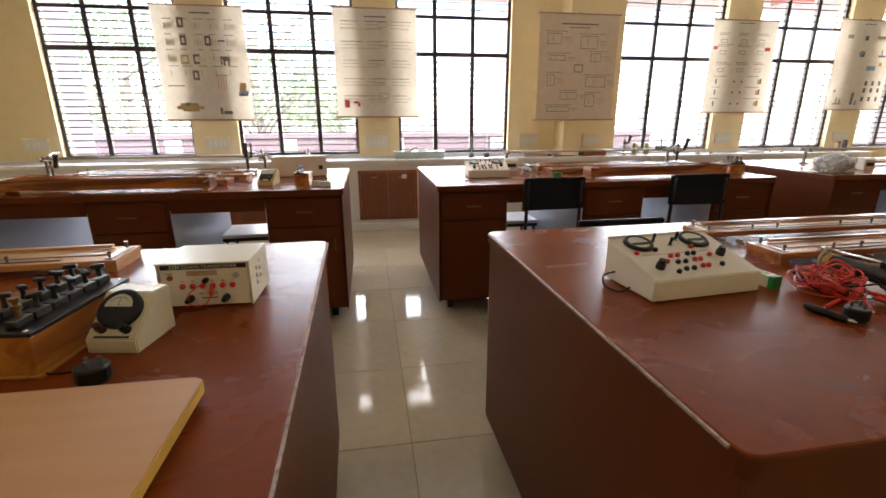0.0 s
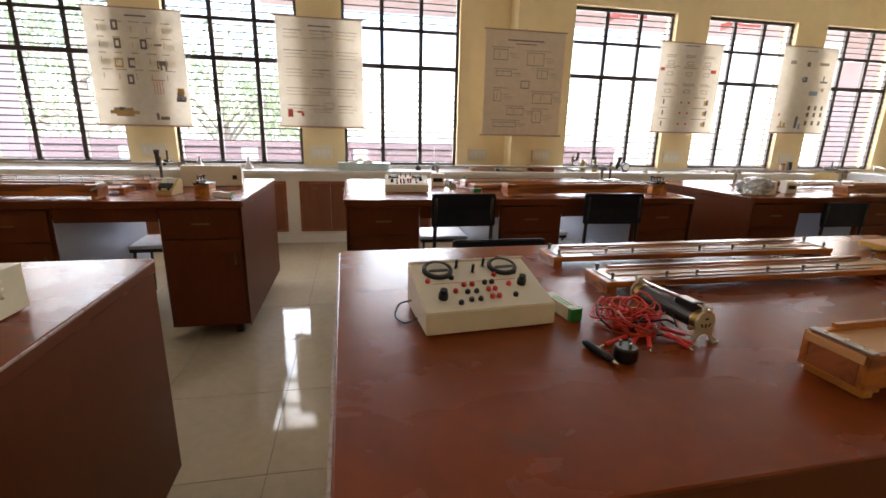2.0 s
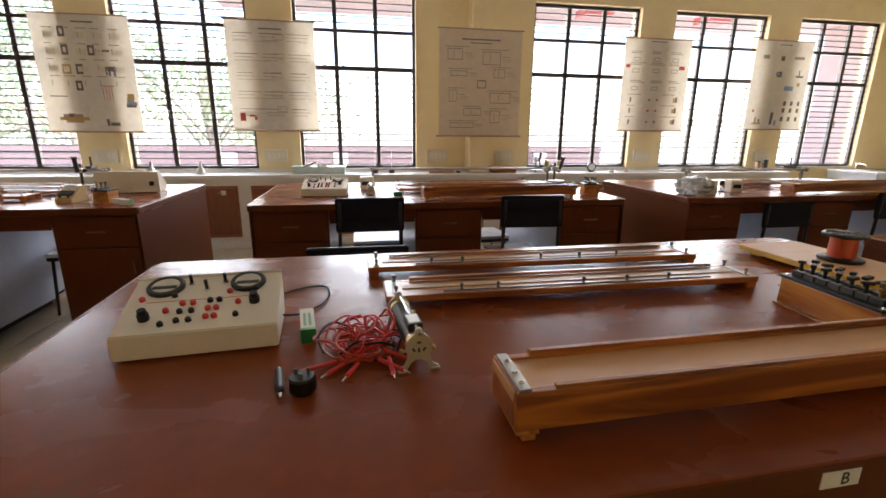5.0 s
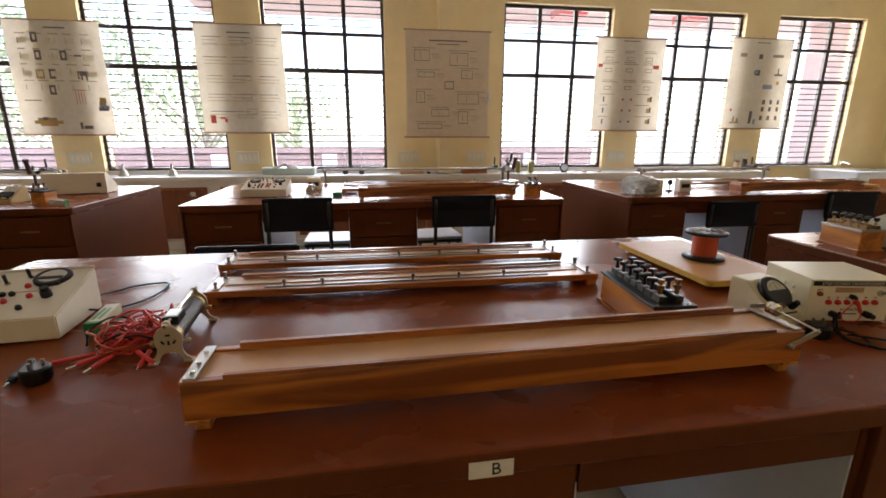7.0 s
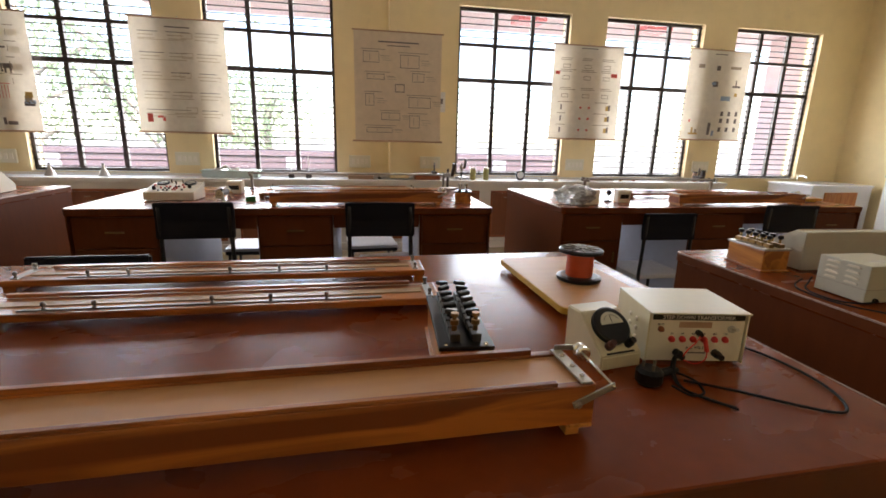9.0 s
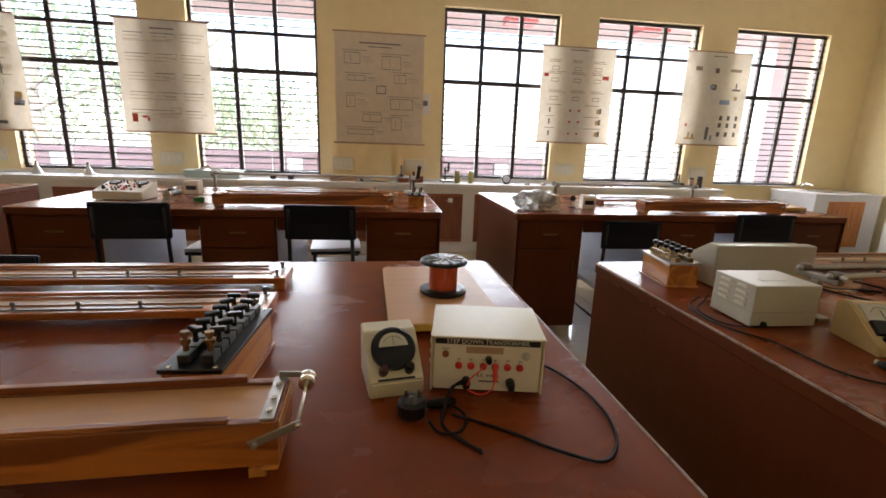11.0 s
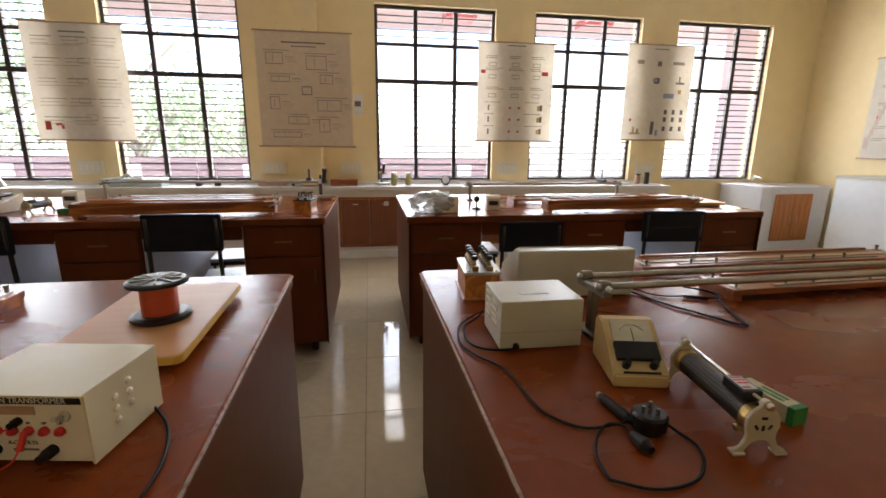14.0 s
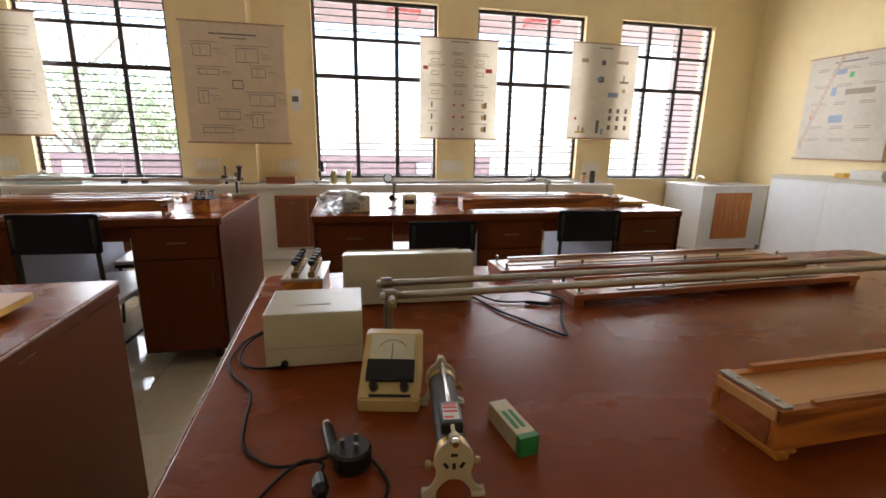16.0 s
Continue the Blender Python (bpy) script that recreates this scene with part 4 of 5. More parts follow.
for a, b in (((0.03, -0.06, 0.012), (0.075, -0.1, 0.006)), ((-0.01, -0.07, 0.012), (-0.03, -0.105, 0.006)), ((-0.05, -0.05, 0.008), (-0.115, -0.075, 0.006)), ((0.04, -0.03, 0.016), (0.088, -0.06, 0.007)), ((-0.015, -0.045, 0.012), (-0.065, -0.09, 0.006)), ((0.05, -0.055, 0.01), (0.055, -0.11, 0.006))):
    sleeve = Vector(b) - Vector(a)
    part("plug_sleeve", rod(a, b, 0.0045), RED_WIRE, wires)
    part("plug_pin", rod(b, Vector(b) + sleeve.normalized() * 0.016, 0.002), NICKEL, wires)


def plug(x, y, turn=0, r=0.023):
    p = thing("mains_plug", "black round three-pin plug lying on the bench", "plug", pose(x, y, ZT, 0, 0, turn))
    part("body", lathe([(r * 0.85, 0), (r, 0.006), (r, 0.026), (r * 0.9, 0.03)], 20), BLACK, p)
    for k in range(3):
        a = 2.1 * k + 0.5
        part("pin", lathe([(0.0032, 0), (0.003, 0.011)], 8, m=pose(0.012 * math.cos(a), 0.012 * math.sin(a), 0.03)), DARK_STEEL, p)
    return p


plug(1.046, 0.636)
pr = thing("test_probe", "black handled metal probe on the bench", "probe", pose(1.003, 0.662, ZT, 0, 0, 11))
part("handle", lathe([(0.005, 0), (0.008, 0.01), (0.008, 0.075), (0.005, 0.085)], 12, m=pose(0, 0.045, 0.0085, 90, 0, 0)), BLACK, pr)
part("tip", lathe([(0.003, 0), (0.004, 0.006), (0.002, 0.016)], 8, m=pose(0, -0.04, 0.0085, 90, 0, 0)), NICKEL, pr)


def rheostat(x, y, turn, length=0.21, label_red=False):
    """Sliding rheostat: a wound tube between cast ends, with a slider on a rod. Runs along +y from its near end."""
    r = thing("rheostat", "sliding rheostat with a black coil and cream cast ends", "rheostat", pose(x, y, ZT, 0, 0, turn))
    zc = 0.07
    turns = 110
    ridges = [(0.0311 if k % 2 else 0.0306, length * k / turns) for k in range(turns + 1)]
    part("coil", lathe(ridges, 22, m=pose(0, 0, zc, -90, 0, 0)), COIL, r, smooth=False)
    for yy in (0.004, length - 0.026):
        part("collar", lathe([(0.0325, 0), (0.0335, 0.003), (0.0335, 0.018), (0.0325, 0.022)], 26, m=pose(0, yy, zc, -90, 0, 0)), BRASS, r)
    for k, yy in enumerate((-0.008, length)):
        half = [(0.009, 0.124), (0.012, 0.11), (0.026, 0.1), (0.036, 0.084), (0.037, 0.064), (0.032, 0.048), (0.033, 0.034), (0.041, 0.018), (0.054, 0.009), (0.059, 0.007), (0.06, 0.0), (0.034, 0.0), (0.03, 0.012), (0.02, 0.026), (0.008, 0.033)]
        e = prism(half + [(-px, pz) for px, pz in half[::-1]], 0, 0.009, 0.0014, m=pose(0, yy, 0) @ Matrix(((0, 1, 0, 0), (1, 0, 0, 0), (0, 0, 1, 0), (0, 0, 0, 1))))
        for s in (-1, 1):
            box(s * 0.046 - 0.013, s * 0.046 + 0.013, yy - 0.007, yy + 0.016, 0, 0.0065, 0.002, bm=e)
        lathe([(0.0095, -0.002), (0.0105, 0.0), (0.0105, 0.009), (0.0095, 0.011)], 14, e, pose(0, yy, zc + 0.047, -90, 0, 0))
        end = part("end_bracket", e, CAST, r, "cream cast end bracket")
        # Openings shown by thin black slabs: the shade inside them is painted on.
        for px, pz, tilt in ((-0.015, -0.006, 55), (0.0, -0.008, 90), (0.015, -0.006, -55), (0.0, 0.015, 0)):
            part("dark_vent_patch", box(-0.0065, 0.0065, -0.0005, 0.0006, -0.0032, 0.0032, 0.0005, m=pose(px, yy - 0.0006 if k == 0 else yy + 0.0096, zc + pz, 0, tilt, 0)), BLACK, end)
    part("slide_rod", rod((0, -0.014, zc + 0.047), (0, length + 0.014, zc + 0.047), 0.0045), NICKEL, r, smooth=True)
    part("rod_knob", lathe([(0.008, 0), (0.009, 0.006), (0.006, 0.012)], 12, m=pose(0, -0.01, zc + 0.047, 90, 0, 0)), NICKEL, r)
    part("rod_knob", lathe([(0.008, 0), (0.009, 0.006), (0.006, 0.012)], 12, m=pose(0, length + 0.01, zc + 0.047, -90, 0, 0)), NICKEL, r)
    s = part("slider", box(-0.021, 0.021, 0.03, 0.1, zc + 0.03, zc + 0.054, 0.003), BLACK, r)
    part("rating_plate", box(-0.016, 0.016, 0.04, 0.092, zc + 0.054, zc + 0.0548), PAPER if label_red else STEEL, s)
    for v in ((0.044, 0.062, 0.074, 0.084) if label_red else ()):
        part("plate_print", box(-0.014, 0.004 if v < 0.06 else 0.014, v, v + 0.006, zc + 0.0549, zc + 0.0553), RED_KNOB, s)
    for v, side in ((0.006, -1), (length - 0.012, 1), (0.012, 1)):
        part("terminal", lathe([(0.004, 0), (0.004, 0.012), (0.008, 0.013), (0.008, 0.02), (0.005, 0.022)], 12, m=pose(side * 0.03, v, 0.055, 0, side * 90, 0)), BRASS, r)
    r.scale = (0.68, 0.72, 0.68)
    return r


rheostat(1.254, 0.68, 6, 0.275)
rheostat(3.786, 0.527, -7, 0.275, True)
rheostat(1.215, 3.05, 0, 0.26)


def metre_bridge(x, y, turn, length=1.1, depth=0.16, base=None):
    """Slide wire bridge: a board with a ruler, a stretched wire, metal strips and binding posts."""
    b = thing("metre_bridge", "varnished wooden metre bridge with metal strips and posts", "metre bridge", pose(x, y, ZT, 0, 0, turn), "metre bridges")
    h = 0.036
    board = part("board", box(0, length, 0, depth, 0.018, h, 0.003), base or TEAK, b)
    for u in (0.003, length - 0.033):
        part("foot", box(u, u + 0.03, 0.004, depth - 0.004, 0, 0.0178), base or TEAK, b)
    part("scale_rule", box(0.045, length - 0.045, depth * 0.36, depth * 0.6, h, h + 0.003, 0.001), SCALE, b, "cream paper scale")
    part("back_rail", box(0.07, length - 0.07, depth * 0.86, depth * 0.97, h, h + 0.01, 0.002), base or TEAK, b)
    for u in (0.018, length - 0.036):
        part("end_strip", box(u, u + 0.018, depth * 0.1, depth * 0.9, h, h + 0.003, 0.001), STEEL, b)
    part("long_strip", box(0.15, length - 0.15, depth * 0.12, depth * 0.22, h, h + 0.003, 0.001), DARK_STEEL, b)
    part("slide_wire", rod((0.027, depth * 0.68, h + 0.008), (length - 0.027, depth * 0.68, h + 0.008), 0.001, 6), NICKEL, b)
    for u in (0.027, 0.2, 0.3, length * 0.5, length * 0.62, length * 0.74, length - 0.027):
        p = part("binding_post", lathe([(0.0045, 0), (0.0045, 0.006), (0.0025, 0.007), (0.0025, 0.01), (0.005, 0.011), (0.005, 0.017), (0.003, 0.02)], 10, m=pose(u, depth * 0.17, h)), DARK_STEEL, b, smooth=False)
    for u in (0.027, length - 0.027):
        part("binding_post", lathe([(0.005, 0), (0.005, 0.008), (0.003, 0.009), (0.006, 0.013), (0.006, 0.022)], 10, m=pose(u, depth * 0.82, h)), DARK_STEEL, b)
    return b


metre_bridge(1.168, 1.245, 0, 1.13, 0.12)
metre_bridge(1.21, 0.985, 0.4, 1.095, 0.13)
metre_bridge(4.260, 1.114, 2.0, 1.03, 0.14, DARK_TEAK)
metre_bridge(4.140, 1.374, 1.0, 1.14, 0.14, DARK_TEAK)
metre_bridge(1.42, 3.50, 1.5, 1.14, 0.16)
metre_bridge(1.42, 3.22, 2.5, 1.1, 0.16)
metre_bridge(-1.95, 3.35, -2, 1.13, 0.16)
metre_bridge(-2.1, 3.62, -3, 1.15, 0.16)
metre_bridge(4.3, 3.30, 2, 1.1, 0.16, DARK_TEAK)
metre_bridge(-1.76, 1.225, 1.5, 1.08, 0.16, PINE)
metre_bridge(-1.98, 3.08, -1, 1.1, 0.15)


def strip(a, b, width, thick):
    """A flat metal strip on edge between two points."""
    a, b = Vector(a), Vector(b)
    m = Matrix.Translation(a) @ (b - a).to_track_quat("X", "Z").to_matrix().to_4x4()
    return box(0, (b - a).length, -thick / 2, thick / 2, -width / 2, width / 2, 0.001, m=m)


def slide_board_box(x, y, turn, length=1.075, crank=True):
    """A long varnished box with a sunk top between two rails, metal end plates and a lever."""
    b = thing("long_wooden_box", "long varnished wooden apparatus box with metal end plates", "apparatus", pose(x, y, ZT, 0, 0, turn), "long wooden boxes")
    D, H = 0.115, 0.083
    part("front_side", box(0, length, 0, 0.014, 0.02, H, 0.002), TEAK, b)
    part("back_side", box(0, length, D - 0.014, D, 0.02, H, 0.002), TEAK, b)
    for u in (0, length - 0.014):
        part("end_piece", box(u, u + 0.014, 0.0142, D - 0.0142, 0.02, H - 0.001, 0.002), DARK_TEAK, b)
    part("top_board", box(0.0142, length - 0.0142, 0.0142, D - 0.0142, H - 0.014, H - 0.004), PINE, b)
    part("rail", box(0.06, length - 0.06, 0.002, 0.011, H, H + 0.006, 0.001), TEAK, b)
    part("rail", box(0.06, length - 0.06, D - 0.012, D - 0.002, H, H + 0.009, 0.001), TEAK, b)
    for u in (0.006, length - 0.046):
        part("foot", box(u + 0.006, u + 0.028, 0.004, D - 0.004, 0, 0.0138, 0.002), TEAK_Y, b)
    for u in (0.001, length - 0.037):
        part("end_batten", box(u, u + 0.036, -0.0015, D + 0.0015, 0.014, 0.0198, 0.0015), TEAK_Y, b)
    for u in (-0.003, length + 0.0002):
        part("end_cap_strip", box(u, u + 0.0028, 0.006, D - 0.006, H - 0.019, H - 0.002, 0.001), PINE, b)
    for u in (0.004, length - 0.022):
        p = part("end_plate", box(u, u + 0.018, 0.003, D - 0.003, H + 0.0002, H + 0.004, 0.001), STEEL, b)
        for v in (0.02, 0.05, 0.085):
            part("screw", lathe([(0.0042, 0), (0.004, 0.0025), (0.0025, 0.0035)], 10, m=pose(u + 0.009, v, H + 0.004)), NICKEL, p)
    if crank:
        part("lever_arm", strip((length - 0.035, -0.0022, H - 0.03), (length + 0.03, -0.0022, H - 0.002), 0.011, 0.003), STEEL, b)
        part("lever_arm", strip((length - 0.016, D - 0.006, H + 0.008), (length + 0.03, D - 0.006, H + 0.006), 0.009, 0.003), STEEL, b)
        part("axle", rod((length + 0.026, -0.007, H - 0.003), (length + 0.026, D + 0.002, H + 0.005), 0.0026), NICKEL, b, smooth=True)
        part("pulley", lathe([(0.009, 0), (0.0125, 0.001), (0.0125, 0.006), (0.0095, 0.008), (0.0095, 0.012), (0.0125, 0.014), (0.0125, 0.02), (0.009, 0.021)], 20, m=pose(length + 0.026, D - 0.01, H + 0.004, 90, 0, 0)), NICKEL, b)
        part("bolt", lathe([(0.005, 0), (0.005, 0.003), (0.003, 0.005)], 8, m=pose(length - 0.028, -0.0037, H - 0.028, 90, 0, 0)), STEEL, b)
    return b


slide_board_box(1.366, 0.442, 1.4, 1.075)
slide_board_box(4.238, 0.492, 1.2)
slide_board_box(1.557, 2.85, 2.5, 1.1)
slide_board_box(4.382, 2.82, 1.5, 1.12)
slide_board_box(-2.07, 2.86, -2.0, 1.16)


def resistance_box(x, y, turn, w=0.12, d=0.2, rows=2, pegs=6, light=False):
    r = thing("resistance_box", "varnished wooden resistance box with rows of plug keys", "resistance box", pose(x, y, ZT, 0, 0, turn), "resistance boxes")
    h = 0.075
    part("case", box(0, w, 0, d, 0.006, h, 0.003), TEAK_Y, r)
    part("base_moulding", box(-0.006, w + 0.006, -0.006, d + 0.006, 0, 0.0055, 0.002), TEAK_Y, r)
    part("ebonite_top", box(-0.004, w + 0.004, -0.004, d + 0.004, h, h + 0.008, 0.002), STEEL if light else BLACK, r)
    turn_of = random.Random(pegs * 7 + rows)
    for i in range(rows):
        for k in range(pegs):
            u, v = w * (0.3 + 0.42 * i), d * (0.12 + 0.78 * k / (pegs - 1))
            step = d * 0.78 / (pegs - 1)
            part("brass_block", box(u - 0.009, u + 0.009, v - step * 0.44, v + step * 0.44, h + 0.008, h + 0.022, 0.0015), OLD_BRASS if light else GUNMETAL, r)
            if k == 0 and not light:
                post = part("terminal_post", lathe([(0.005, 0), (0.005, 0.01), (0.008, 0.012), (0.008, 0.02), (0.004, 0.021), (0.004, 0.026), (0.007, 0.027), (0.007, 0.033)], 14, m=pose(u, v, h + 0.024)), OLD_BRASS, r)
                continue
            p = part("plug_key", lathe([(0.0045, 0), (0.0055, 0.004), (0.0042, 0.008), (0.0042, 0.02)], 10, m=pose(u, v, h + 0.024)), BRASS if light else BLACK, r)
            if light:
                part("plug_head", lathe([(0.006, 0), (0.0095, 0.003), (0.0095, 0.012), (0.007, 0.014)], 12, m=pose(u, v, h + 0.038, turn_of.uniform(-8, 8), turn_of.uniform(-8, 8), 0)), BLACK, p)
            else:
                part("plug_head", box(-0.0125, 0.0125, -0.0065, 0.0065, 0, 0.0085, 0.003, m=pose(u, v, h + 0.042, turn_of.uniform(-9, 9), turn_of.uniform(-9, 9), turn_of.uniform(-40, 40))), BLACK, p)
    for u in (0.01, w - 0.01):
        for v in (0.006, d - 0.006):
            part("screw", lathe([(0.004, 0), (0.0032, 0.002)], 10, m=pose(u, v, h + 0.008)), NICKEL, r)
    return r


resistance_box(2.236, 0.621, -3.7, 0.09, 0.258, 2, 7)
resistance_box(3.495, 1.229, -4, 0.1, 0.17, 2, 5, True)
resistance_box(-0.655, 0.69, -6, 0.13, 0.26)
resistance_box(2.755, 2.98, -12, 0.11, 0.12, 2, 3)
resistance_box(-0.435, 2.93, -10, 0.09, 0.09, 1, 3)

# drawing boards and the wire reel


def wooden_board(x, y, w, d, turn, face=None):
    b = thing("wooden_board", "plain wooden board with ochre painted edges on battens", "board", pose(x, y, ZT, 0, 0, turn), "wooden boards")
    bm = bmesh.new()
    r, pts = 0.02, []
    for cx, cy, a0 in ((w - r, r, -90), (w - r, d - r, 0), (r, d - r, 90), (r, r, 180)):
        for k in range(5):
            a = radians(a0 + 22.5 * k)
            pts.append((cx + r * math.cos(a), cy + r * math.sin(a)))
    lo = [bm.verts.new((px, py, 0.014)) for px, py in pts]
    hi = [bm.verts.new((px, py, 0.03)) for px, py in pts]
    bm.faces.new(lo[::-1])
    for i in range(len(pts)):
        bm.faces.new((lo[i], lo[(i + 1) % len(pts)], hi[(i + 1) % len(pts)], hi[i]))
    bm.faces.new(hi)
    part("painted_edge", bm, OCHRE, b, "ochre painted edge")
    bm = bmesh.new()
    bm.faces.new([bm.verts.new((w / 2 + (px - w / 2) * 0.992, d / 2 + (py - d / 2) * 0.992, 0.0306)) for px, py in pts])
    up = bmesh.ops.extrude_face_region(bm, geom=bm.faces[:])
    bmesh.ops.translate(bm, vec=(0, 0, 0.0012), verts=[v for v in up["geom"] if isinstance(v, bmesh.types.BMVert)])
    part("face", bm, face or PINE, b)
    for v in (0.04, d - 0.08):
        part("batten", box(0.03, w - 0.03, v, v + 0.04, 0, 0.0139, 0.002), OCHRE, b)
    return b


wooden_board(2.591, 0.892, 0.275, 0.485, 1.5)
wooden_board(-0.66, 0.26, 0.43, 0.32, 0)
wooden_board(5.50, 3.05, 0.36, 0.5, -8)
reel_scale = 1.07
reel = thing("wire_reel", "black reel wound with red enamelled copper wire", "wire reel", pose(2.743, 1.119, ZT + 0.032))
reel.scale = (reel_scale, reel_scale, reel_scale * 1.05)
part("lower_flange", lathe([(0.058, 0), (0.06, 0.003), (0.06, 0.009), (0.05, 0.012)], 32), BLACK, reel)
part("winding", lathe([(0.036, 0.012), (0.0365, 0.03), (0.036, 0.05), (0.0365, 0.072)], 32), COPPER, reel)
upper = part("upper_flange", lathe([(0.05, 0.072), (0.06, 0.075), (0.06, 0.081), (0.054, 0.084)], 32), BLACK, reel)
part("hub", lathe([(0.012, 0.084), (0.012, 0.087), (0.007, 0.0865)], 16), FRAME, upper)
for k in range(10):
    part("spoke", box(0.016, 0.05, -0.0018, 0.0018, 0.0842, 0.0866, m=pose(0, 0, 0, 0, 0, 36 * k)), DARK_STEEL, upper)


def round_meter(x, y, turn, s=1.0):
    g = thing("galvanometer", "ivory sloping galvanometer with a round black dial", "galvanometer", pose(x, y, ZT, 0, 0, turn), "galvanometers")
    W, D, H = 0.096 * s, 0.12 * s, 0.094 * s
    part("case", prism([(0, 0), (D, 0), (D, H), (D * 0.62, H), (0, 0.028 * s)], 0, W, 0.0025), IVORY, g)
    a = math.degrees(math.atan2(H - 0.028 * s, D * 0.62))
    L = math.hypot(H - 0.028 * s, D * 0.62)
    f = pose(0, 0, 0.028 * s, a, 0, 0)
    d = part("bezel", lathe([(0.039 * s, 0), (0.04 * s, 0.003), (0.04 * s, 0.011), (0.036 * s, 0.014)], 36, m=f @ pose(W / 2, L * 0.6, 0)), BLACK, g, "round black bezel")
    fan = bmesh.new()
    pts = [(0.026 * s * math.cos(radians(k)), 0.026 * s * math.sin(radians(k)) + 0.001) for k in range(0, 181, 15)]
    face = fan.faces.new([fan.verts.new((px, py, 0.0145)) for px, py in pts])
    joined_face = bmesh.ops.extrude_face_region(fan, geom=[face])
    bmesh.ops.translate(fan, vec=(0, 0, 0.0008), verts=[v for v in joined_face["geom"] if isinstance(v, bmesh.types.BMVert)])
    bmesh.ops.transform(fan, matrix=f @ pose(W / 2, L * 0.6, 0), verts=fan.verts)
    part("dial", fan, DIAL, d)
    part("needle", box(-0.0004, 0.0004, 0.002, 0.02 * s, 0.0156, 0.0162, m=f @ pose(W / 2, L * 0.6, 0)), BLACK, d)
    arc = tube([(0.02 * s * math.cos(radians(k)), 0.02 * s * math.sin(radians(k)), 0.0156) for k in range(30, 151, 20)], 0.0004, 5)
    bmesh.ops.transform(arc, matrix=f @ pose(W / 2, L * 0.6, 0), verts=arc.verts)
    part("scale_arc", arc, BLACK, d)
    for u, mt in ((0.27, RED_KNOB), (0.75, BLACK)):
        part("terminal", knob(0.0085, 0.022, m=f @ pose(W * u, L * 0.2, 0)), MAROON_CAP if mt is RED_KNOB else BLACK, g)
    part("name_strip", box(W * 0.16, W * 0.84, L * 0.035, L * 0.075, 0, 0.0006, m=f), BLACK, g)
    return g


round_meter(2.553, 0.643, 9, 1.0)
round_meter(-0.495, 0.752, -10)


def desk_meter(x, y, turn, s=1.0):
    g = thing("desk_meter", "yellowed beige desk meter with a square dial and black cover", "meter", pose(x, y, ZT, 0, 0, turn), "desk meters")
    W, D, H = 0.092 * s, 0.13 * s, 0.086 * s
    part("case", prism([(0, 0), (D, 0), (D, H * 0.9), (D * 0.86, H), (D * 0.7, H), (0, 0.022 * s)], 0, W, 0.003), BEIGE, g)
    a = math.degrees(math.atan2(H - 0.022 * s, D * 0.7))
    L = math.hypot(H - 0.022 * s, D * 0.7)
    f = pose(0, 0, 0.022 * s, a, 0, 0)
    dial = part("dial", box(W * 0.12, W * 0.88, L * 0.56, L * 0.97, 0, 0.004, 0.001, m=f), DIAL, g, "pale square dial")
    part("cover", box(W * 0.1, W * 0.9, L * 0.24, L * 0.555, 0, 0.01, 0.002, m=f), BLACK, g)
    arc = tube([(W / 2 + W * 0.3 * math.cos(radians(k)), L * 0.58 + L * 0.3 * math.sin(radians(k)), 0.0045) for k in range(40, 141, 20)], 0.0006, 5)
    bmesh.ops.transform(arc, matrix=f, verts=arc.verts)
    part("scale_arc", arc, INK, dial)
    part("needle", box(W / 2 - 0.0007, W / 2 + 0.0007, L * 0.58, L * 0.82, 0.0042, 0.0048, m=f), BLACK, dial)
    for u in (0.25, 0.75):
        part("terminal", knob(0.0075, 0.018, m=f @ pose(W * u, L * 0.16, 0)), BLACK, g)
    part("name_strip", box(W * 0.18, W * 0.86, L * 0.03, L * 0.07, 0, 0.0006, m=f), BLACK, g)
    return g


desk_meter(3.671, 0.725, -12.0, 1.1)
desk_meter(-0.68, 2.99, -8, 1.1)


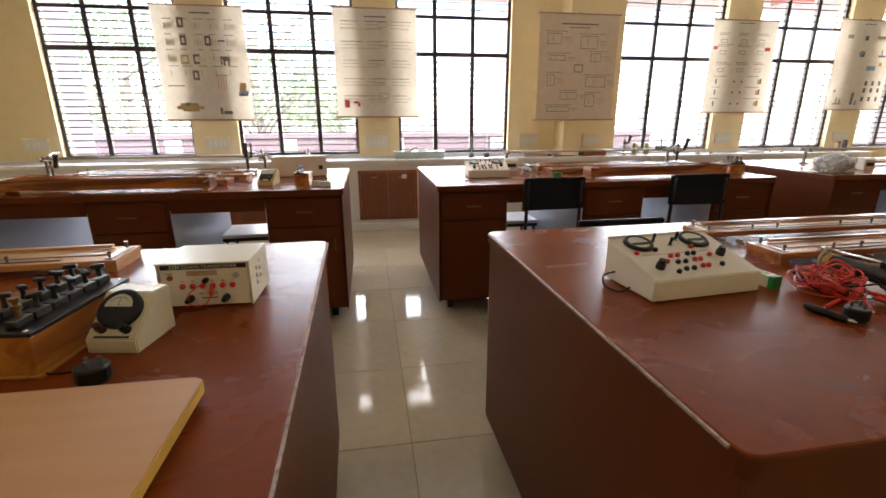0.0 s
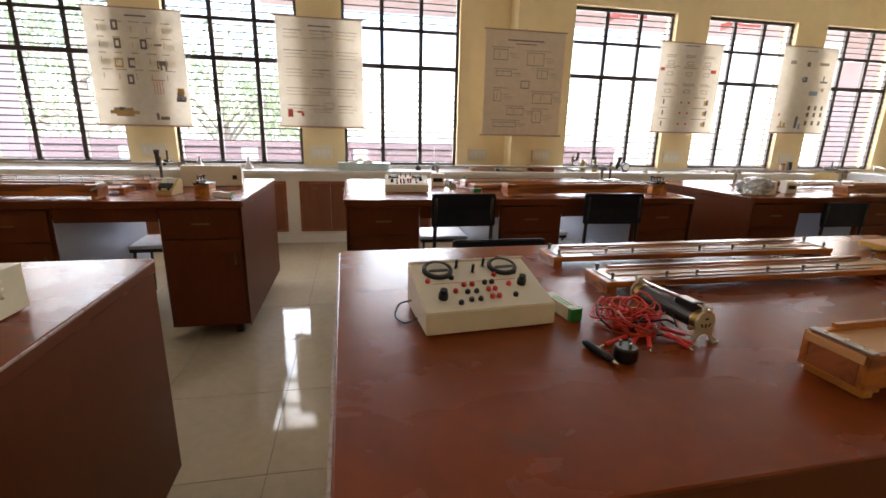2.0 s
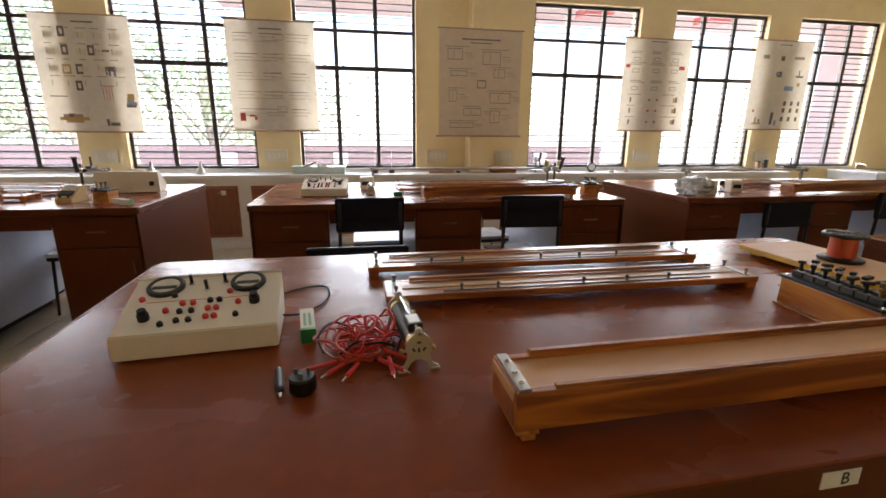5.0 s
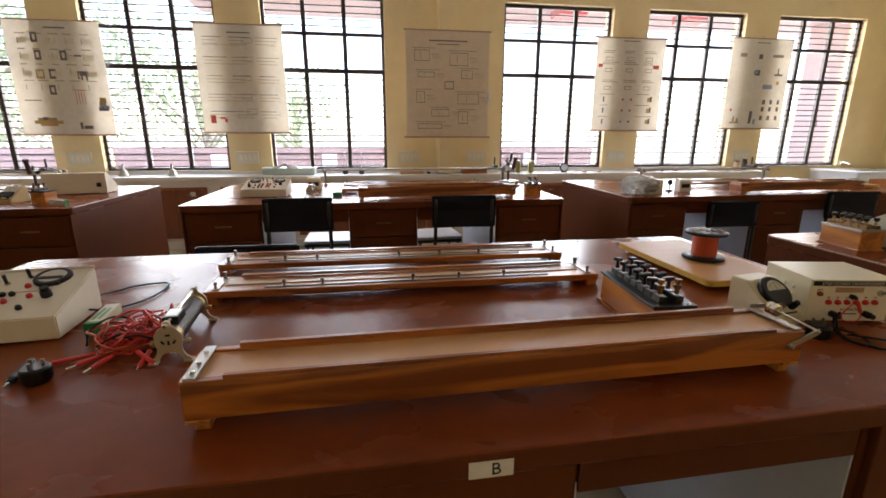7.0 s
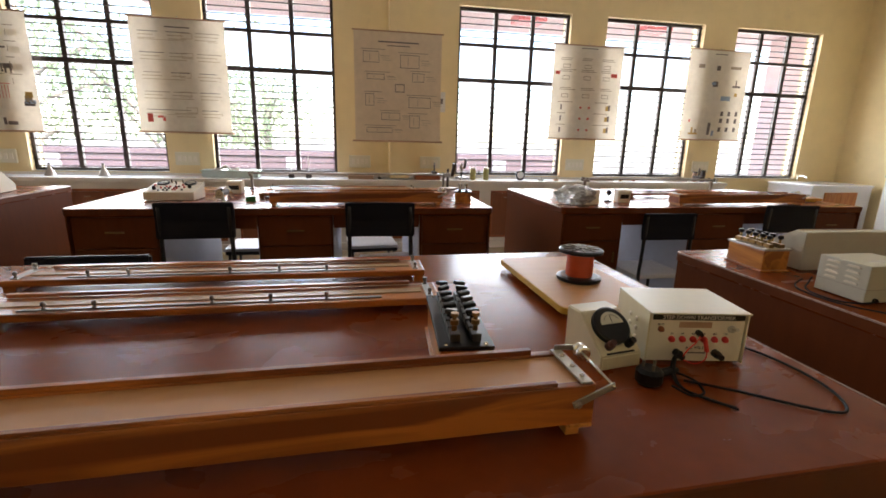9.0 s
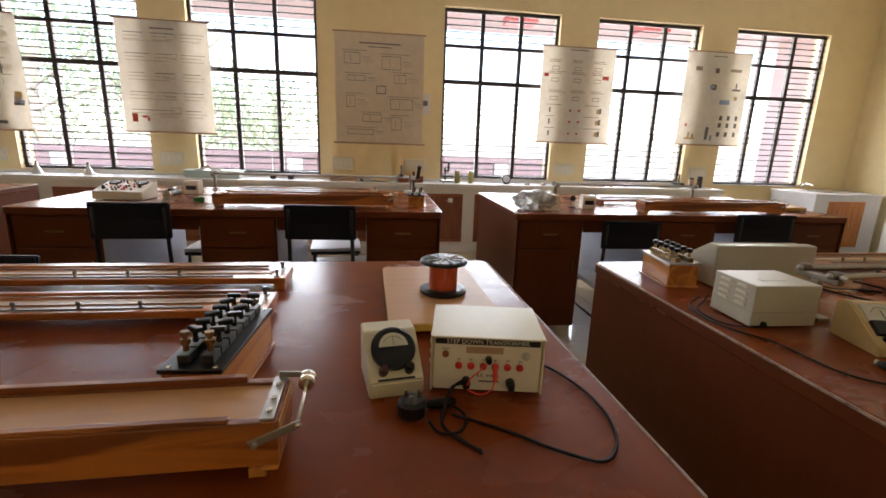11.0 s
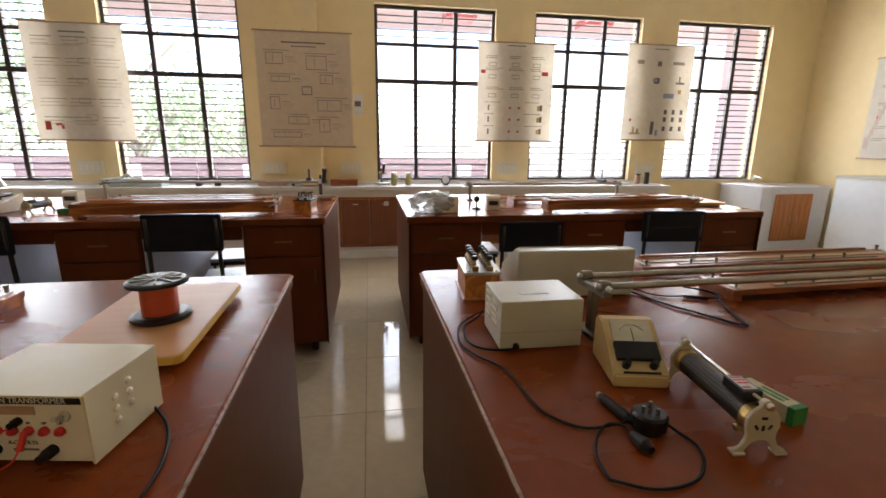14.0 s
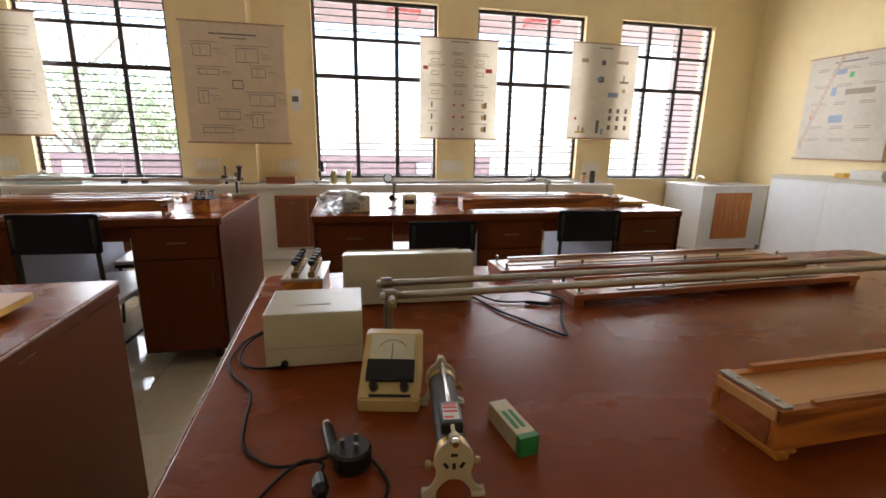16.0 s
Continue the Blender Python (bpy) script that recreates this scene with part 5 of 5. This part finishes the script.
def transformer(x, y, turn, leads=True):
    """Step-down transformer box with a lettered front panel."""
    t = thing("transformer_box", "cream enamelled step down transformer with red sockets", "transformer", pose(x, y, ZT, 0, 0, turn), "transformers")
    W, D, H = 0.195, 0.15, 0.11
    part("case", box(0.002, W - 0.002, 0.006, D, 0.006, H - 0.003, 0.002), CREAM, t)
    lid = box(-0.002, W + 0.002, -0.006, D + 0.002, H - 0.003, H, 0.001)
    box(-0.002, 0.0015, 0, D, 0.004, H - 0.003, bm=lid)
    box(W - 0.0015, W + 0.002, 0, D, 0.004, H - 0.003, bm=lid)
    part("cover", lid, IVORY, t)
    panel = part("front_panel", box(0.004, W - 0.004, 0.003, 0.0058, 0.006, H - 0.005), CREAM, t)
    strip = part("title_strip", box(0.006, W - 0.006, 0.0018, 0.0029, H - 0.017, H - 0.006), BLACK, panel, "black title strip")
    writing("lettering", "STEP DOWN TRANSFORMER", 0.0112, PAPER, strip, pose(W / 2, 0.0014, H - 0.0117, 90, 0, 0))
    part("tape_patch", box(0.06, 0.125, 0.0018, 0.0029, H - 0.033, H - 0.021), TAPE, panel, "strip of brown tape")
    writing("lettering", "PILOT", 0.005, BLACK, panel, pose(0.024, 0.0026, H - 0.027, 90, 0, 0))
    writing("lettering", "A.C. VOLTS", 0.008, BLACK, panel, pose(0.1, 0.0026, 0.034, 90, 0, 0))
    part("print", box(0.085, 0.12, 0.0024, 0.0029, 0.022, 0.025), INK, panel)
    part("pilot_lamp", lathe([(0.006, 0), (0.006, 0.004), (0.004, 0.008)], 14, m=pose(0.024, 0.003, H - 0.036, 90, 0, 0)), DARK_TEAK, t)
    part("toggle_switch", lathe([(0.0075, 0), (0.0075, 0.004), (0.003, 0.005), (0.0035, 0.02)], 12, m=pose(0.165, 0.003, H - 0.035, 70, 0, 0)), STEEL, t)
    part("fuse_cap", knob(0.006, 0.014, m=pose(0.1, 0.003, H - 0.043, 90, 0, 0)), BLACK, t)
    for k in range(6):
        part("socket", lathe([(0.0066, 0), (0.0066, 0.004), (0.004, 0.008)], 12, m=pose(0.048 + 0.0215 * k, 0.003, 0.053, 90, 0, 0)), RED_KNOB, t)
        writing("lettering", ("2V", "4V", "6V", "8V", "10V", "12V")[k], 0.0052, BLACK, panel, pose(0.048 + 0.0215 * k, 0.0026, 0.064, 90, 0, 0))
    for u in (0.062, 0.14):
        part("terminal", knob(0.008, 0.024, m=pose(u, 0.003, 0.024, 90, 0, 0)), BLACK, t)
    for i in range(3):
        for k in range(2):
            part("vent_dome", lathe([(0.0058, 0), (0.0052, 0.0025), (0.0025, 0.004)], 10, m=pose(W + 0.002, 0.05 + 0.03 * k, 0.04 + 0.018 * i + 0.01 * k, 0, 90, 0)), CREAM, t)
            part("vent_dome", lathe([(0.0055, 0), (0.005, 0.0025), (0.0025, 0.004)], 10, m=pose(-0.002, 0.05 + 0.03 * k, 0.036 + 0.02 * i, 0, -90, 0)), CREAM, t)
    for u in (0.015, W - 0.015):
        for v in (0.02, D - 0.02):
            part("foot", lathe([(0.007, 0), (0.007, 0.0058)], 10, m=pose(u, v, 0)), RUBBER, t)
    if leads:
        part("lead", tube([(0.1, -0.008, 0.066), (0.085, -0.02, 0.056), (0.07, -0.024, 0.044), (0.063, -0.02, 0.026)], 0.0013), RED_WIRE, t)
        part("lead", tube([(0.112, -0.016, 0.036), (0.105, -0.024, 0.022), (0.085, -0.026, 0.014), (0.064, -0.022, 0.02)], 0.0013), RED_WIRE, t)
        part("lead_sleeve", rod((0.112, -0.004, 0.056), (0.112, -0.016, 0.034), 0.0042), RED_WIRE, t)
    return t


transformer(2.661, 0.663, -9.5)
transformer(-0.44, 0.945, -2)
cord = thing("power_cable", "black mains cord with its plug on the bench", "cable", pose(-0.014, 0.022, ZT))
part("cord", tube([(2.864, 0.752, 0.02), (2.889, 0.738, 0.008), (2.93, 0.684, 0.004), (2.955, 0.606, 0.004), (2.957, 0.527, 0.004), (2.936, 0.465, 0.004), (2.897, 0.432, 0.004), (2.837, 0.465, 0.004), (2.78, 0.512, 0.004), (2.70, 0.56, 0.006)], 0.0025), RUBBER, cord, smooth=True)
plug_at = pose(2.636, 0.572, 0, 0, 0, 20)
body = part("plug_body", lathe([(0.02, 0), (0.024, 0.005), (0.024, 0.024), (0.018, 0.03)], 18, m=plug_at), BLACK, cord)
for k in range(3):
    part("pin", lathe([(0.003, 0), (0.0028, 0.011)], 8, m=plug_at @ pose(0.012 * math.cos(2.1 * k), 0.012 * math.sin(2.1 * k), 0.03)), DARK_STEEL, body)
part("inline_grip", lathe([(0.004, 0), (0.008, 0.008), (0.0085, 0.04), (0.0045, 0.05)], 12, m=pose(2.662, 0.585, 0.009, 0, 90, 10)), BLACK, cord)
for shift in (0, 0.005):
    part("loop", tube([(2.735, 0.62 - shift, 0.024), (2.724, 0.605, 0.034 + shift), (2.705, 0.6 - shift, 0.03), (2.69, 0.58 - shift * 2, 0.008), (2.682, 0.54 - shift, 0.004), (2.70, 0.5 + shift, 0.004), (2.73, 0.47 - shift, 0.004)], 0.0023), RUBBER, cord, smooth=True)
part("loop", tube([(2.66, 0.57, 0.02), (2.69, 0.585, 0.012), (2.72, 0.56, 0.006), (2.71, 0.52, 0.004), (2.675, 0.51, 0.008), (2.66, 0.54, 0.01)], 0.0023), RUBBER, cord, smooth=True)
plug(-0.43, 0.65, 0, 0.026)
lp = thing("test_lead", "thin dark leads beside the galvanometer", "cable", pose(-0.03, -0.012, ZT))
part("lead", tube([(-0.40, 0.79, 0.03), (-0.47, 0.80, 0.006), (-0.53, 0.78, 0.004), (-0.54, 0.73, 0.004), (-0.48, 0.69, 0.004), (-0.41, 0.69, 0.01)], 0.0018), RUBBER, lp)
part("lead", tube([(-0.44, 0.87, 0.03), (-0.5, 0.9, 0.012), (-0.47, 0.95, 0.01), (-0.42, 0.98, 0.02)], 0.0016), RUBBER, lp)

# white supply box and its cord on the east bench
sup = thing("power_supply_box", "grey-white enamelled metal power supply box with side louvres", "power supply", pose(3.503, 0.896, ZT, 0, 0, -1.0))
part("case", box(0, 0.184, 0, 0.148, 0.004, 0.1125, 0.003), GREYCREAM, sup)
part("seam", box(-0.0006, 0.1846, -0.0006, 0.1486, 0.042, 0.0432), INK_LIGHT, sup)
for i in range(4):
    for k in range(2):
        part("louvre", prism([(0.025 + 0.06 * k, 0), (0.065 + 0.06 * k, 0), (0.06 + 0.06 * k, 0.006), (0.03 + 0.06 * k, 0.006)], -0.004, -0.0002, m=pose(0, 0, 0.05 + 0.016 * i)), CREAM, sup)
part("label_strip", box(0.055, 0.12, 0.045, 0.058, 0.1126, 0.1133), PAPER, sup)
part("cable_gland", lathe([(0.007, 0), (0.007, 0.006), (0.004, 0.01)], 12, m=pose(0.035, 0, 0.012, 90, 0, 0)), RUBBER, sup)
cord = thing("power_cable", "black mains cord looped on the bench with a plug", "cable", pose(0, 0, ZT))
part("cord", tube([(3.54, 0.9, 0.012), (3.525, 0.893, 0.006), (3.472, 0.906, 0.004), (3.444, 0.95, 0.004), (3.45, 1.02, 0.008), (3.49, 1.05, 0.02), (3.505, 1.055, 0.035)], 0.0025), RUBBER, cord, smooth=True)
part("cord", tube([(3.505, 1.085, 0.02), (3.47, 1.075, 0.006), (3.438, 1.03, 0.004), (3.427, 0.945, 0.004), (3.446, 0.881, 0.004), (3.49, 0.811, 0.004), (3.5, 0.714, 0.004), (3.512, 0.656, 0.004), (3.555, 0.612, 0.004), (3.606, 0.608, 0.007), (3.64, 0.612, 0.012)], 0.0023), RUBBER, cord, smooth=True)
part("cord", tube([(3.54, 0.5, 0.004), (3.545, 0.546, 0.004), (3.568, 0.588, 0.004), (3.596, 0.608, 0.009), (3.622, 0.602, 0.007), (3.618, 0.576, 0.008)], 0.0023), RUBBER, cord, smooth=True)
part("cord", tube([(3.685, 0.595, 0.012), (3.698, 0.575, 0.005), (3.705, 0.545, 0.004), (3.688, 0.51, 0.004), (3.65, 0.48, 0.004), (3.59, 0.475, 0.004), (3.54, 0.5, 0.004)], 0.0023), RUBBER, cord, smooth=True)
part("plug_grip", lathe([(0.004, 0), (0.0085, 0.008), (0.011, 0.03), (0.006, 0.042)], 12, m=pose(3.618, 0.578, 0.0112, 90, 0, 8)), BLACK, cord)
plug(3.661, 0.6, 30, 0.027)
pr = thing("test_probe", "black handled metal probe beside the plug", "probe", pose(3.631, 0.647, ZT, 0, 0, 10))
part("handle", lathe([(0.005, 0), (0.0085, 0.01), (0.0085, 0.07), (0.005, 0.08)], 12, m=pose(0, 0.04, 0.009, 90, 0, 0)), BLACK, pr)
part("tip", lathe([(0.006, 0), (0.006, 0.005)], 10, m=pose(0, 0.045, 0.009, 90, 0, 0)), CAST, pr)

# sloping instrument seen from behind
ins = thing("sloping_instrument", "grey-cream sloping instrument case seen from its back", "apparatus", pose(3.648, 1.219, ZT, 0, 0, -2))
part("case", prism([(0, 0.004), (0.19, 0.004), (0.19, 0.06), (0.045, 0.142), (0, 0.142)], 0, 0.352, 0.003), GREYCREAM, ins)
part("panel", box(0.01, 0.315, 0.0, 0.155, 0.0, 0.0015, m=pose(0, 0.0455, 0.1432, -29.5, 0, 0)), CREAM, ins)
for u in (0.02, 0.305):
    for v in (0.02, 0.17):
        part("foot", lathe([(0.008, 0), (0.008, 0.0038)], 10, m=pose(u, v, 0)), RUBBER, ins)
lead = thing("loose_lead", "black lead lying in an open loop on the bench", "cable", pose(0, 0, ZT))
part("lead", tube([(3.985, 1.26, 0.012), (4.02, 1.2, 0.004), (4.05, 1.11, 0.004), (4.09, 1.04, 0.004), (4.14, 0.955, 0.004), (4.157, 0.95, 0.004), (4.18, 1.02, 0.004), (4.225, 1.12, 0.004), (4.25, 1.17, 0.006), (4.22, 1.2, 0.012), (4.17, 1.21, 0.02)], 0.003), RUBBER, lead, smooth=True)
part("lead", tube([(3.99, 1.27, 0.02), (4.06, 1.19, 0.006), (4.148, 1.164, 0.006), (4.19, 1.14, 0.006), (4.23, 1.135, 0.008), (4.25, 1.16, 0.01)], 0.0024), RUBBER, lead, smooth=True)
part("lead_sleeve", rod((4.14, 1.165, 0.006), (4.2, 1.138, 0.006), 0.005), RUBBER, lead)


def twin_rod_bench(x, y, length, turn, gap=0.085, h=0.13, rider=None):
    """Optical bench: two steel rods on cast end stands."""
    o = thing("optical_bench", "steel twin-rod optical bench on cast end stands", "optical bench", pose(x, y, ZT, 0, 0, turn), "optical benches")
    for v in (0, gap):
        part("rod", rod((-0.02, v, h), (length + 0.02, v, h), 0.0078, 12), STEEL, o, smooth=True)
    for u in (0.0, length):
        s = box(u - 0.011, u + 0.011, -0.02, gap + 0.02, h - 0.022, h - 0.004, 0.004)
        box(u - 0.009, u + 0.009, gap / 2 - 0.013, gap / 2 + 0.013, 0.012, h - 0.02, 0.004, bm=s)
        box(u - 0.02, u + 0.02, 0.0, gap, 0, 0.013, 0.004, bm=s)
        for v in (0, gap):
            lathe([(0.0125, -0.012), (0.0135, -0.008), (0.0135, 0.008), (0.0125, 0.012)], 16, s, pose(u, v, h, 0, 90, 0))
        e = part("end_stand", s, DARK_STEEL, o)
        part("clamp_screw", knob(0.007, 0.018, m=pose(u, -0.016, h, 90, 0, 0)), STEEL, e)
    if rider:
        r = part("rider", box(rider - 0.02, rider + 0.02, -0.015, gap + 0.015, h + 0.01, h + 0.03, 0.003), FRAME, o)
        part("pillar", rod((rider, gap / 2, h + 0.03), (rider, gap / 2, h + 0.1), 0.007), FRAME, r)
    return o


twin_rod_bench(3.745, 0.919, 1.55, 1.0)
twin_rod_bench(1.25, 3.80, 1.58, 0.5, 0.07, 0.13, 1.5)
twin_rod_bench(4.02, 3.52, 1.3, 3.0, 0.07, 0.13, 1.15)
twin_rod_bench(-2.4, 3.83, 1.6, 0, 0.07, 0.13, 1.5)


def microscope_stand(x, y, z, turn, s=1.0):
    m = thing("travelling_microscope", "small dark travelling microscope on a cast base", "microscope", pose(x, y, z, 0, 0, turn))
    b = box(-0.06 * s, 0.06 * s, -0.05 * s, 0.05 * s, 0.012 * s, 0.03 * s, 0.004)
    for u in (-0.05, 0.05):
        for v in (-0.04, 0.04):
            lathe([(0.008 * s, 0), (0.008 * s, 0.012 * s)], 8, b, pose(u * s, v * s, 0))
    part("base", b, STEEL, m)
    part("column", rod((0, 0.02 * s, 0.03 * s), (0, 0.02 * s, 0.17 * s), 0.009 * s), FRAME, m)
    part("barrel", lathe([(0.012 * s, 0), (0.014 * s, 0.02 * s), (0.014 * s, 0.08 * s), (0.018 * s, 0.09 * s), (0.018 * s, 0.1 * s)], 14, m=pose(0, -0.03 * s, 0.12 * s, 15, 0, 0)), FRAME, m)
    part("carriage", box(-0.02 * s, 0.02 * s, -0.03 * s, 0.03 * s, 0.11 * s, 0.14 * s, 0.003), STEEL, m)
    part("focus_knob", knob(0.013 * s, 0.02 * s, m=pose(0.02 * s, 0.01 * s, 0.125 * s, 0, 90, 0)), BLACK, m)
    return m


microscope_stand(2.86, 3.72, ZT, 30, 1.1)
microscope_stand(-0.9, 3.70, ZT, 10, 1.1)
microscope_stand(-2.05, 3.35, ZT, 60, 0.9)

# things on the rear benches
bag = thing("bagged_supply_box", "cream metal box half wrapped in a clear plastic bag", "apparatus", pose(3.58, 2.90, ZT, 0, 0, 3))
part("case", box(0.05, 0.225, 0, 0.13, 0.0, 0.105, 0.004), CREAM, bag)
sheet = bmesh.new()
bmesh.ops.create_icosphere(sheet, subdivisions=4, radius=1)
for v in sheet.verts:
    d = v.co.normalized()
    k = 1 + 0.22 * noise.noise(d * 3.1) + 0.1 * noise.noise(d * 9)
    v.co = Vector((0.06 + d.x * 0.15 * k, 0.05 + d.y * 0.1 * k, max(0.001, 0.06 + d.z * 0.075 * k)))
part("plastic_bag", sheet, PLASTIC_BAG, bag, "crumpled clear plastic bag", smooth=False)
part("lead", tube([(0.05, 0.0, 0.02), (0.08, -0.012, 0.06), (0.13, -0.01, 0.075), (0.16, -0.012, 0.04)], 0.004), RUBBER, bag)
for x, y, w in ((4.02, 3.02, 0.095), (1.14, 3.50, 0.105)):
    sb = thing("small_instrument_box", "small cream instrument box on the bench", "box", pose(x, y, ZT, 0, 0, -6))
    part("case", prism([(0, 0), (0.08, 0), (0.08, 0.095), (0.02, 0.095), (0, 0.08)], 0, w, 0.003), CREAM, sb)
    part("plate", box(0.015, w - 0.015, -0.0015, -0.0003, 0.03, 0.06), BLACK, sb)
cl = thing("lens_stand", "small black lens stand on the bench", "stand", pose(3.955, 3.05, ZT))
part("base", lathe([(0.03, 0), (0.028, 0.008), (0.01, 0.014)], 16), BLACK, cl)
part("stem", rod((0, 0, 0.012), (0, 0, 0.055), 0.005), STEEL, cl)
part("holder", lathe([(0.02, -0.006), (0.022, 0), (0.02, 0.006)], 16, m=pose(0, 0, 0.07, 90, 0, 0)), BLACK, cl)
for x, y, mt in ((1.40, 3.07, GREEN), (-0.24, 2.88, PAPER), (-0.30, 2.93, PAPER), (5.45, 3.55, TAPE)):
    sm = thing("small_carton", "small card carton on the bench", "carton", pose(x, y, ZT, 0, 0, random.uniform(-20, 20)))
    part("sleeve", box(-0.03, 0.03, -0.016, 0.016, 0, 0.032, 0.002), mt, sm)
    part("end_flap", box(0.0302, 0.033, -0.0165, 0.0165, 0, 0.0325, 0.001), GREEN if mt is PAPER else PAPER, sm)
wi = thing("sloping_instrument", "cream sloping instrument case on the rear bench", "apparatus", pose(-0.66, 3.40, ZT, 0, 0, 8))
part("case", prism([(0, 0.004), (0.2, 0.004), (0.2, 0.05), (0.05, 0.15), (0, 0.15)], 0, 0.39, 0.003), CREAM, wi)
part("plug_block", box(0.33, 0.36, -0.006, -0.0005, 0.05, 0.08, 0.002), BLACK, wi)

# ---- things on the counter ----
ZC = CTOP
tub = thing("plastic_tub", "pale green rectangular tub with a white cloth on the counter", "tub", pose(0.36, 5.47, ZC))
part("body", prism([(0.01, 0), (0.2, 0), (0.21, 0.075), (0, 0.075)], 0, 0.6, 0.006), TUB, tub)
part("rim", box(-0.012, 0.612, -0.01, 0.22, 0.075, 0.085, 0.004), TUB, tub)
part("cloth", tube([(0.12, 0.0, 0.087), (0.2, 0.03, 0.1), (0.26, 0.02, 0.13), (0.3, 0.05, 0.09), (0.4, 0.05, 0.095)], 0.014), PAPER, tub)
for x, y, h, mt in ((3.52, 5.52, 0.15, JAR), (3.69, 5.52, 0.15, JAR), (6.72, 5.56, 0.13, TAPE), (6.86, 5.58, 0.15, FRAME)):
    j = thing("jar", "small cylindrical jar with a lid on the counter", "jar", pose(x, y, ZC), "jars on the counter")
    part("body", lathe([(0.03, 0), (0.034, 0.006), (0.034, h - 0.02), (0.028, h - 0.014)], 18), mt, j)
    part("lid", lathe([(0.032, 0), (0.032, 0.016), (0.03, 0.018)], 18, m=pose(0, 0, h - 0.014)), CREAM if mt is JAR else BLACK, j)
clock = thing("table_clock", "round black table clock with a white dial", "clock", pose(4.15, 5.53, ZC, 0, 0, -6))
part("case", lathe([(0.055, 0), (0.058, 0.01), (0.058, 0.03), (0.05, 0.036)], 28, m=pose(0, 0.02, 0.064, 90, 0, 0)), BLACK, clock)
part("dial", lathe([(0.044, 0), (0.044, 0.002)], 28, m=pose(0, -0.0163, 0.064, 90, 0, 0)), PAPER, clock)
part("foot", box(-0.03, 0.03, -0.015, 0.02, 0, 0.012, 0.003), BLACK, clock)
for x, w, d, h, mt in ((2.78, 0.31, 0.16, 0.075, DARK_TEAK), (1.98, 0.3, 0.18, 0.04, TAPE), (5.2, 0.24, 0.16, 0.02, PAPER), (6.2, 0.34, 0.2, 0.03, PAPER)):
    wb = thing("flat_box", "flat wooden or card box lying on the counter", "box", pose(x, 5.46, ZC))
    part("body", box(0, w, 0, d, 0, h * 0.7, 0.003), mt, wb)
    part("lid", box(-0.003, w + 0.003, -0.003, d + 0.003, h * 0.7, h, 0.003), mt, wb)
for x in (1.32, 1.52):
    fl = thing("spirit_lamp", "small dark lamp with a thin wire stand on the counter", "lamp", pose(x, 5.55, ZC))
    part("base", lathe([(0.03, 0), (0.036, 0.02), (0.03, 0.05), (0.012, 0.06)], 16), FRAME, fl)
    part("stem", rod((0, 0, 0.06), (0, 0, 0.26), 0.003), STEEL, fl)
for x in (-1.18, -0.66):
    fl = thing("conical_flask", "small grey conical flask on the counter", "flask", pose(x, 5.55, ZC))
    part("body", lathe([(0.055, 0), (0.056, 0.008), (0.016, 0.085), (0.014, 0.12), (0.018, 0.125)], 18), STEEL, fl)
    part("stopper", lathe([(0.012, 0), (0.014, 0.014)], 12, m=pose(0, 0, 0.125)), FRAME, fl)
microscope_stand(3.38, 5.5, ZC, 20, 1.2)
tapl = thing("counter_tap", "small chrome tap on the counter", "tap", pose(-3.35, 5.6, ZC))
part("spout", tube([(0, 0, 0), (0, 0, 0.09), (0, -0.05, 0.12), (0, -0.12, 0.1)], 0.011), NICKEL, tapl)
part("handle", box(-0.03, 0.03, -0.008, 0.008, 0.12, 0.132, 0.003), NICKEL, tapl)
for i, x in enumerate((4.4, 4.62, 5.55, 5.75, 2.35)):
    sc = thing("counter_clutter", "small metal part lying on the counter", "small part", pose(x, 5.45 + 0.02 * i, ZC, 0, 0, 25 * i))
    part("body", box(-0.035, 0.035, -0.015, 0.015, 0, 0.022, 0.004), (STEEL, TAPE, BRASS, DARK_TEAK, BLACK)[i], sc)
    part("stub", lathe([(0.008, 0), (0.006, 0.02)], 10, m=pose(0.01, 0, 0.022)), STEEL, sc)

# ---- floor tiles ----
tile_mesh = mesh_of("floor_tile", box(-0.3008, 0.3008, -0.3008, 0.3008, -0.0038, 0.0, 0.0007), TILE)
floor_ob = bpy.data.objects["floor"]
rest = bmesh.new()
for i in range(-9, 16):
    for j in range(-9, 8):
        x, y = 0.16 + 0.605 * (i + 0.5), 1.51 + 0.605 * (j + 0.5)
        if XL - 0.2 < x < XR + 0.2 and y < 5.7 and y > YB - 0.2:
            if -3.0 < x < 8.9 and y > -0.3:
                same_part("floor_tile", tile_mesh, pose(x, y, 0), floor_ob)
            else:
                box(x - 0.3008, x + 0.3008, y - 0.3008, y + 0.3008, -0.0038, 0, bm=rest)
tagged(part("far_tiles", rest, TILE, floor_ob), kind="stuff")
